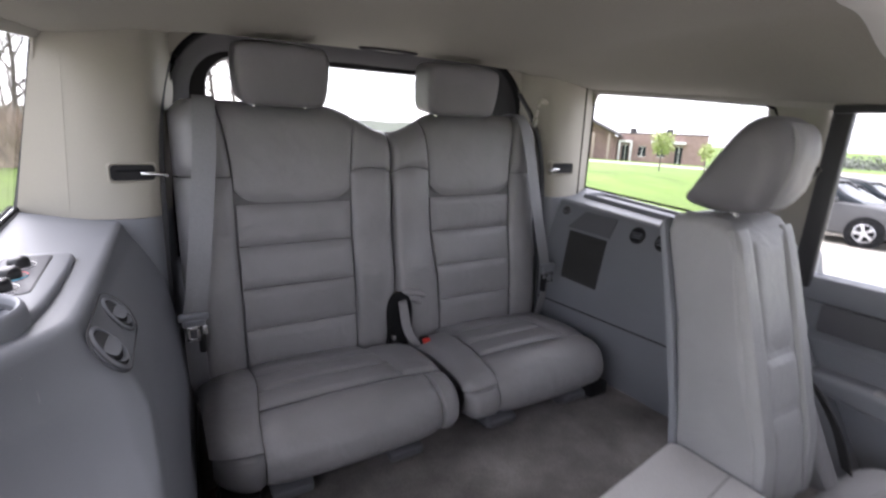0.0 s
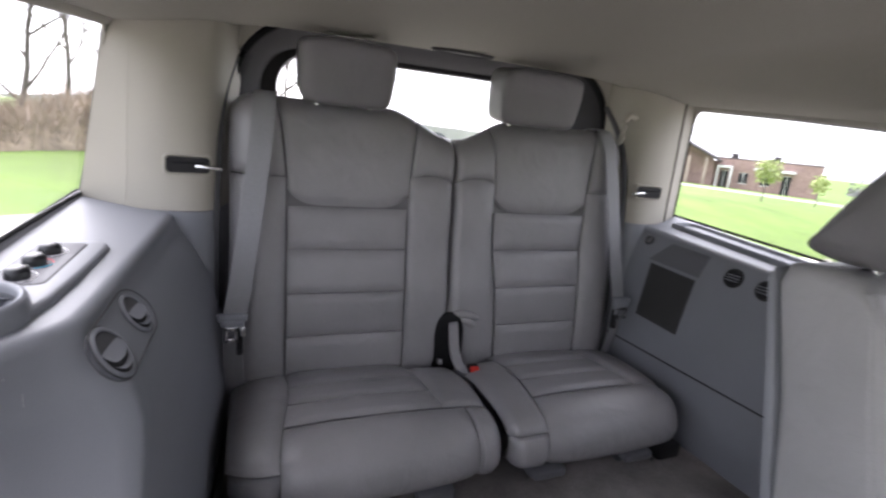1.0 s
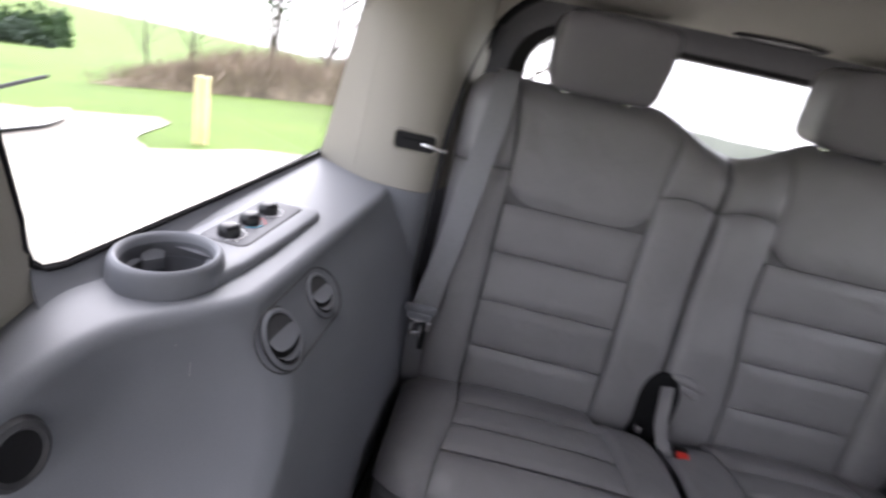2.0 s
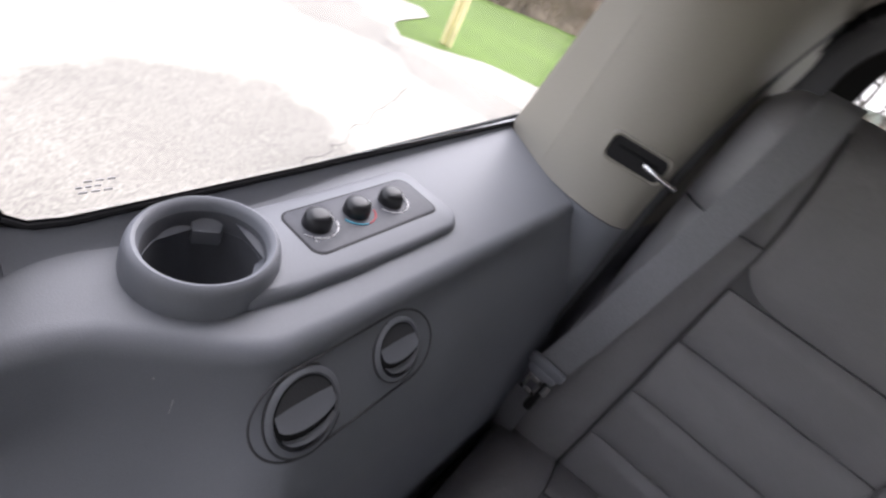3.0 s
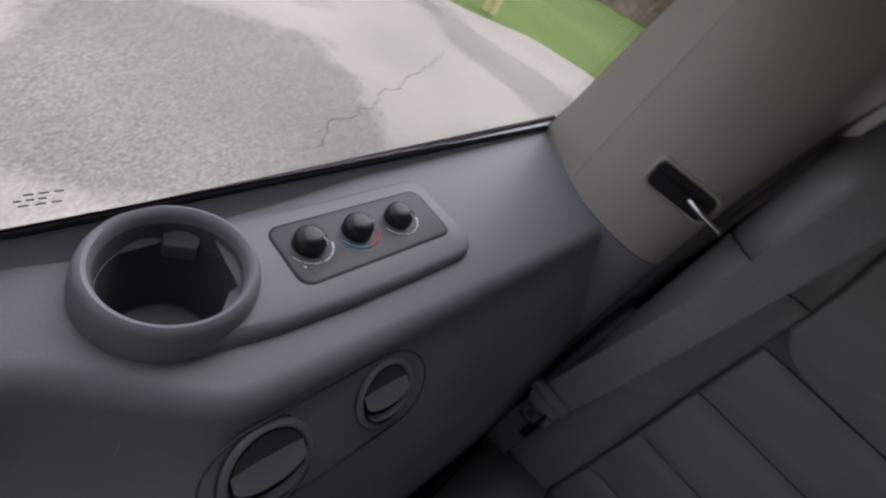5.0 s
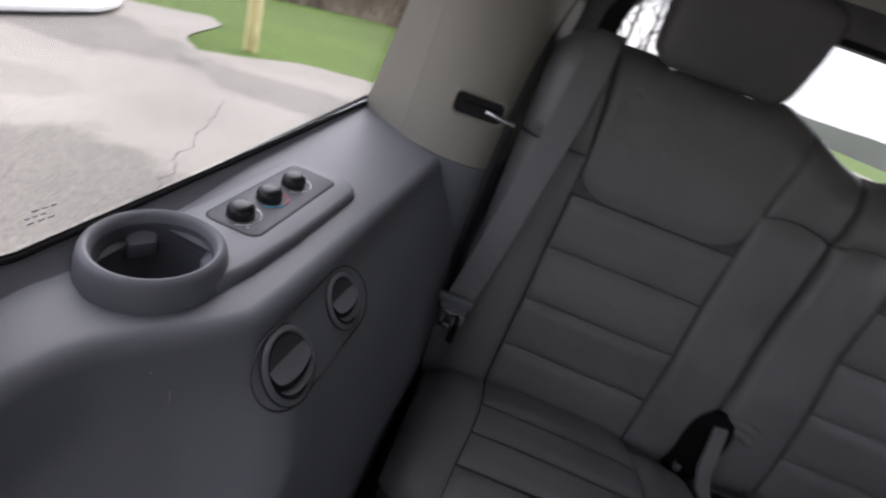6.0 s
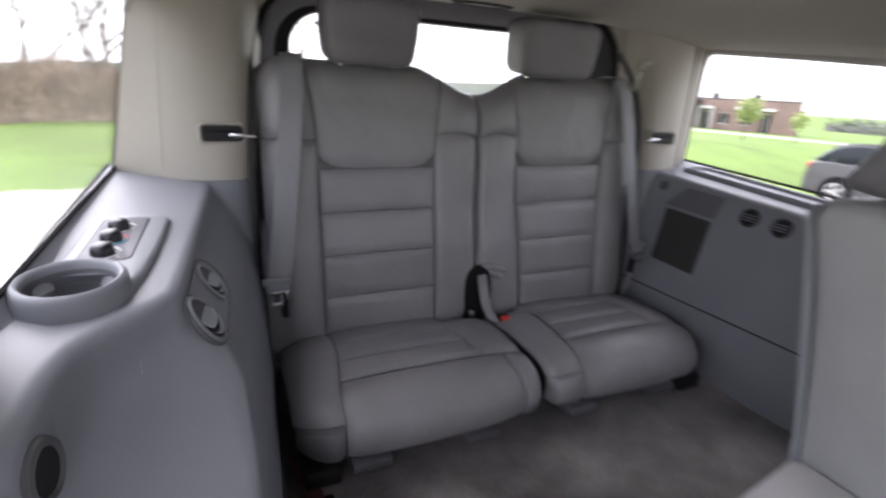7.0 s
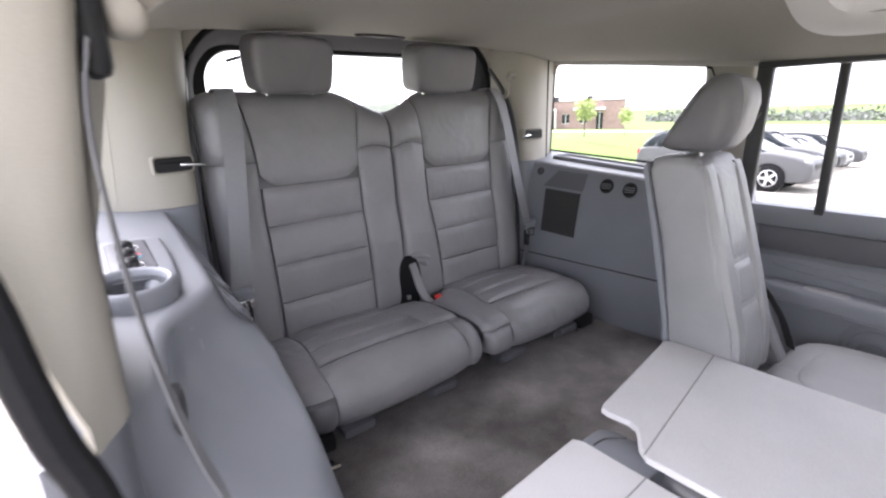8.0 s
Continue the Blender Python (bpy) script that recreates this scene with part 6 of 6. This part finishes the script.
for a, b, lo, hi in openings:
    w = part("window" if lo else "entrance_door", placed(bevel_box((a + b) / 2, -3.98, (lo + hi) / 2, b - a, 0.06, hi - lo, 0)), CAR_GLASS, building)
    part("window_frame", placed(merge(bevel_box((a + b) / 2, -4.06, hi, b - a + 0.1, 0.12, 0.12, 0.01), bevel_box((a + b) / 2, -4.06, lo + 0.02, b - a + 0.1, 0.14, 0.1, 0.01), bevel_box((a + b) / 2, -4.05, (lo + hi) / 2, 0.07, 0.08, hi - lo, 0))), WHITE, w)
for x, w in ((-3.6, 1.7), (0.9, 2.6), (3.1, 1.5)):
    part("awning", placed(bevel_box(x, -4.5, 2.85, w, 1.0, 0.30, 0.04)), WHITE, building, "pale entrance canopy")
for x in (-4.3, -2.8):
    part("canopy_post", placed(bevel_box(x, -4.9, 1.35, 0.22, 0.22, 2.7, 0.02)), WHITE, building, "white canopy post")
# wing with a gable towards the lawn, its eave meeting the flat roof
gable = [(-4.0, 3.55), (-10.6, 6.75), (-17.2, 3.55)]
part("gable_roof", placed(thick(grid([[Vector((x, y, z)) for x, z in gable] for y in (-7.4, 4.0)]), 0.22)), ROOFING, building, "dark pitched roof")
bm = bmesh.new()
bm.faces.new([bm.verts.new((x, -5.2, z)) for x, z in ((-5.0, 0), (-5.0, 3.9), (-10.6, 6.5), (-16.2, 3.9), (-16.2, 0))])
part("gable_wall", placed(thick(bm, 0.3)), BRICK, building)
part("wing_side", placed(bevel_box(-4.85, -0.6, 1.75, 0.3, 9.0, 3.5, 0)), BRICK, building)
for x in (-5.6, -7.6, -9.6, -11.6):
    part("wing_post", placed(bevel_box(x, -6.9, 1.9, 0.30, 0.30, 3.8, 0.02)), TRUNK_POST, building, "pale brown timber post")
# pale lot seen through the rear window
rows = [[Vector((*polar(az, d)[:2], polar(az, d)[2] + 0.012)) for d in (8.5, 14, 22, 34, 60)] for az in [lerp(12, 33, k / 14) for k in range(15)]]
tagged(part("rear_road", grid(rows), ASPHALT), "pale asphalt lane behind the car", "road", kind="structure")
# access road in front of it
rows = [[Vector((*polar(az, d)[:2], polar(az, d)[2] + 0.006)) for d in (50, 53, 57)] for az in [lerp(38, 75, k / 30) for k in range(31)]]
tagged(part("road", grid(rows), ASPHALT), "pale access road across the lawn", "road", kind="structure")

# parked cars
TYRE = RUBBER
ALLOY = material("silver_alloy", (0.6, 0.6, 0.62), 0.3, metal=0.9, grain=0.05)
LAMP_RED = material("red_tail_lens", (0.5, 0.02, 0.02), 0.2, grain=0.05)
LAMP_CLEAR = material("clear_headlamp_lens", (0.22, 0.23, 0.24), 0.25, grain=0.05)


def parked_car(label, paint, m):
    """A five-door family car, nose towards -y, its middle on the ground at m."""
    car = thing("parked_car", (0, 0, 0), label, "car", "parked cars")
    low = closed_profile([(-2.28, 0.32), (-2.32, 0.55), (-2.22, 0.80), (-1.75, 0.95), (-1.05, 1.03), (0.2, 1.06), (1.6, 1.08), (2.15, 1.05), (2.28, 0.85), (2.30, 0.45), (2.15, 0.28), (1.0, 0.24), (-1.0, 0.24), (-2.1, 0.26)], 50)
    body = part("body", side_slab(low, -0.90, 0.90, 0.16, 6), paint, car)
    top = closed_profile([(-1.20, 0.98), (-0.80, 1.25), (-0.35, 1.52), (0.2, 1.60), (1.3, 1.58), (1.85, 1.42), (2.18, 1.05), (1.5, 0.98), (0, 0.96)], 40)
    part("glasshouse", side_slab(top, -0.76, 0.76, 0.16, 6), CAR_GLASS, car, "dark tinted windows")
    roof = closed_profile([(-0.42, 1.535), (0.2, 1.63), (1.3, 1.61), (1.86, 1.46), (1.80, 1.44), (1.3, 1.575), (0.2, 1.59), (-0.38, 1.51)], 30)
    part("roof", side_slab(roof, -0.68, 0.68, 0.03, 4), paint, car)
    for x in (-0.70, 0.70):
        part("pillar", tube([(x, -1.02, 1.03), (x * 0.93, -0.42, 1.52)], 0.035, 6), paint, car)
        part("pillar", tube([(x * 1.06, 0.45, 1.03), (x * 0.95, 0.42, 1.58)], 0.035, 6), RUBBER, car)
        part("pillar", tube([(x * 1.03, 1.75, 1.05), (x * 0.93, 1.55, 1.53)], 0.07, 6), paint, car)
        part("mirror", soft_box(x * 1.38, -0.72, 1.08, 0.16, 0.10, 0.13, 4, 4), paint, car)
        part("headlamp", soft_box(x * 0.98, -2.17, 0.78, 0.36, 0.20, 0.15, 3, 5), LAMP_CLEAR, car, "clear headlamp")
        part("tail_lamp", soft_box(x * 1.08, 2.20, 0.93, 0.22, 0.16, 0.22, 3, 5), LAMP_RED, car, "red tail lamp")
        for y in (-1.40, 1.42):
            w = Matrix.Translation((x / 0.70 * 0.80, y, 0.345)) @ pose(0, 0, 0, 0, 90 if x > 0 else -90, 0)
            part("wheel_arch", lathe([(0.40, 0.02), (0.40, 0.112), (0.0, 0.112)], 28, w), RUBBER, body)
            wheel = part("wheel", lathe([(0.21, 0.13), (0.30, 0.14), (0.335, 0.12), (0.345, 0.06), (0.345, -0.08), (0.30, -0.10)], 28, w), TYRE, car, "black tyre on alloy wheel")
            part("rim", lathe([(0.225, 0.132), (0.215, 0.138), (0.20, 0.120), (0.19, 0.085)], 28, w), ALLOY, wheel)
            spokes = bmesh.new()
            for k in range(5):
                spoke = bevel_box(0, 0.11, 0.122, 0.062, 0.20, 0.03, 0.008, 1)
                spoke.transform(pose(0, 0, 0, 0, 0, 72 * k))
                spokes = merge(spokes, spoke)
            spokes.transform(w)
            part("spokes", spokes, ALLOY, wheel)
    part("grille", soft_box(0, -2.30, 0.66, 0.9, 0.06, 0.16, 4, 5), BLACK, car)
    part("bumper_skirt", soft_box(0, -2.24, 0.40, 1.5, 0.20, 0.18, 4, 5), PLASTIC_DARK, car)
    part("plate", bevel_box(0, 2.305, 0.62, 0.30, 0.012, 0.15, 0.003), WHITE, car, "blank pale plate")
    car.matrix_basis = m
    return car


def paint(name, colour):
    return material(name, colour, 0.45, metal=0.0, grain=0.02, stain=0.03, spec=0.2)


SILVER = paint("grey_car_paint", (0.085, 0.085, 0.088))
silver = parked_car("grey five-door car parked with alloy wheels", SILVER, pose(16.3, 6.55, ground_z(16.3, 6.55), 0, 2, 4) @ Matrix.Scale(1.10, 4))
dark = parked_car("dark grey five-door car in the parked row", paint("dark_grey_car_paint", (0.025, 0.025, 0.028)), pose(18.75, 7.0, ground_z(18.75, 7.0), 0, 2, 3))
pale = parked_car("silver five-door car in the parked row", paint("silver_car_paint", (0.40, 0.40, 0.40)), pose(24.3, 7.75, ground_z(24.3, 7.75), 0, 2, 5))
for ob, x, y, r in ((silver, 21.5, 7.4, 4), (dark, 27.1, 8.05, 4), (pale, 29.9, 8.35, 3), (silver, 32.7, 8.55, 4), (dark, 26, 0.2, 184), (silver, 29, 0.0, 182), (pale, 32, -0.2, 185), (dark, 35, -0.4, 183),
                    (pale, 9.5, 38, 90), (pale, 12.5, 41, 92), (silver, 15.5, 44, 88), (pale, 7.0, 36, 90)):
    copy_thing(ob, pose(x, y, ground_z(x, y), 0, 2 if x > 16 and abs(r) < 60 else (-2 if r > 150 else 0), r))
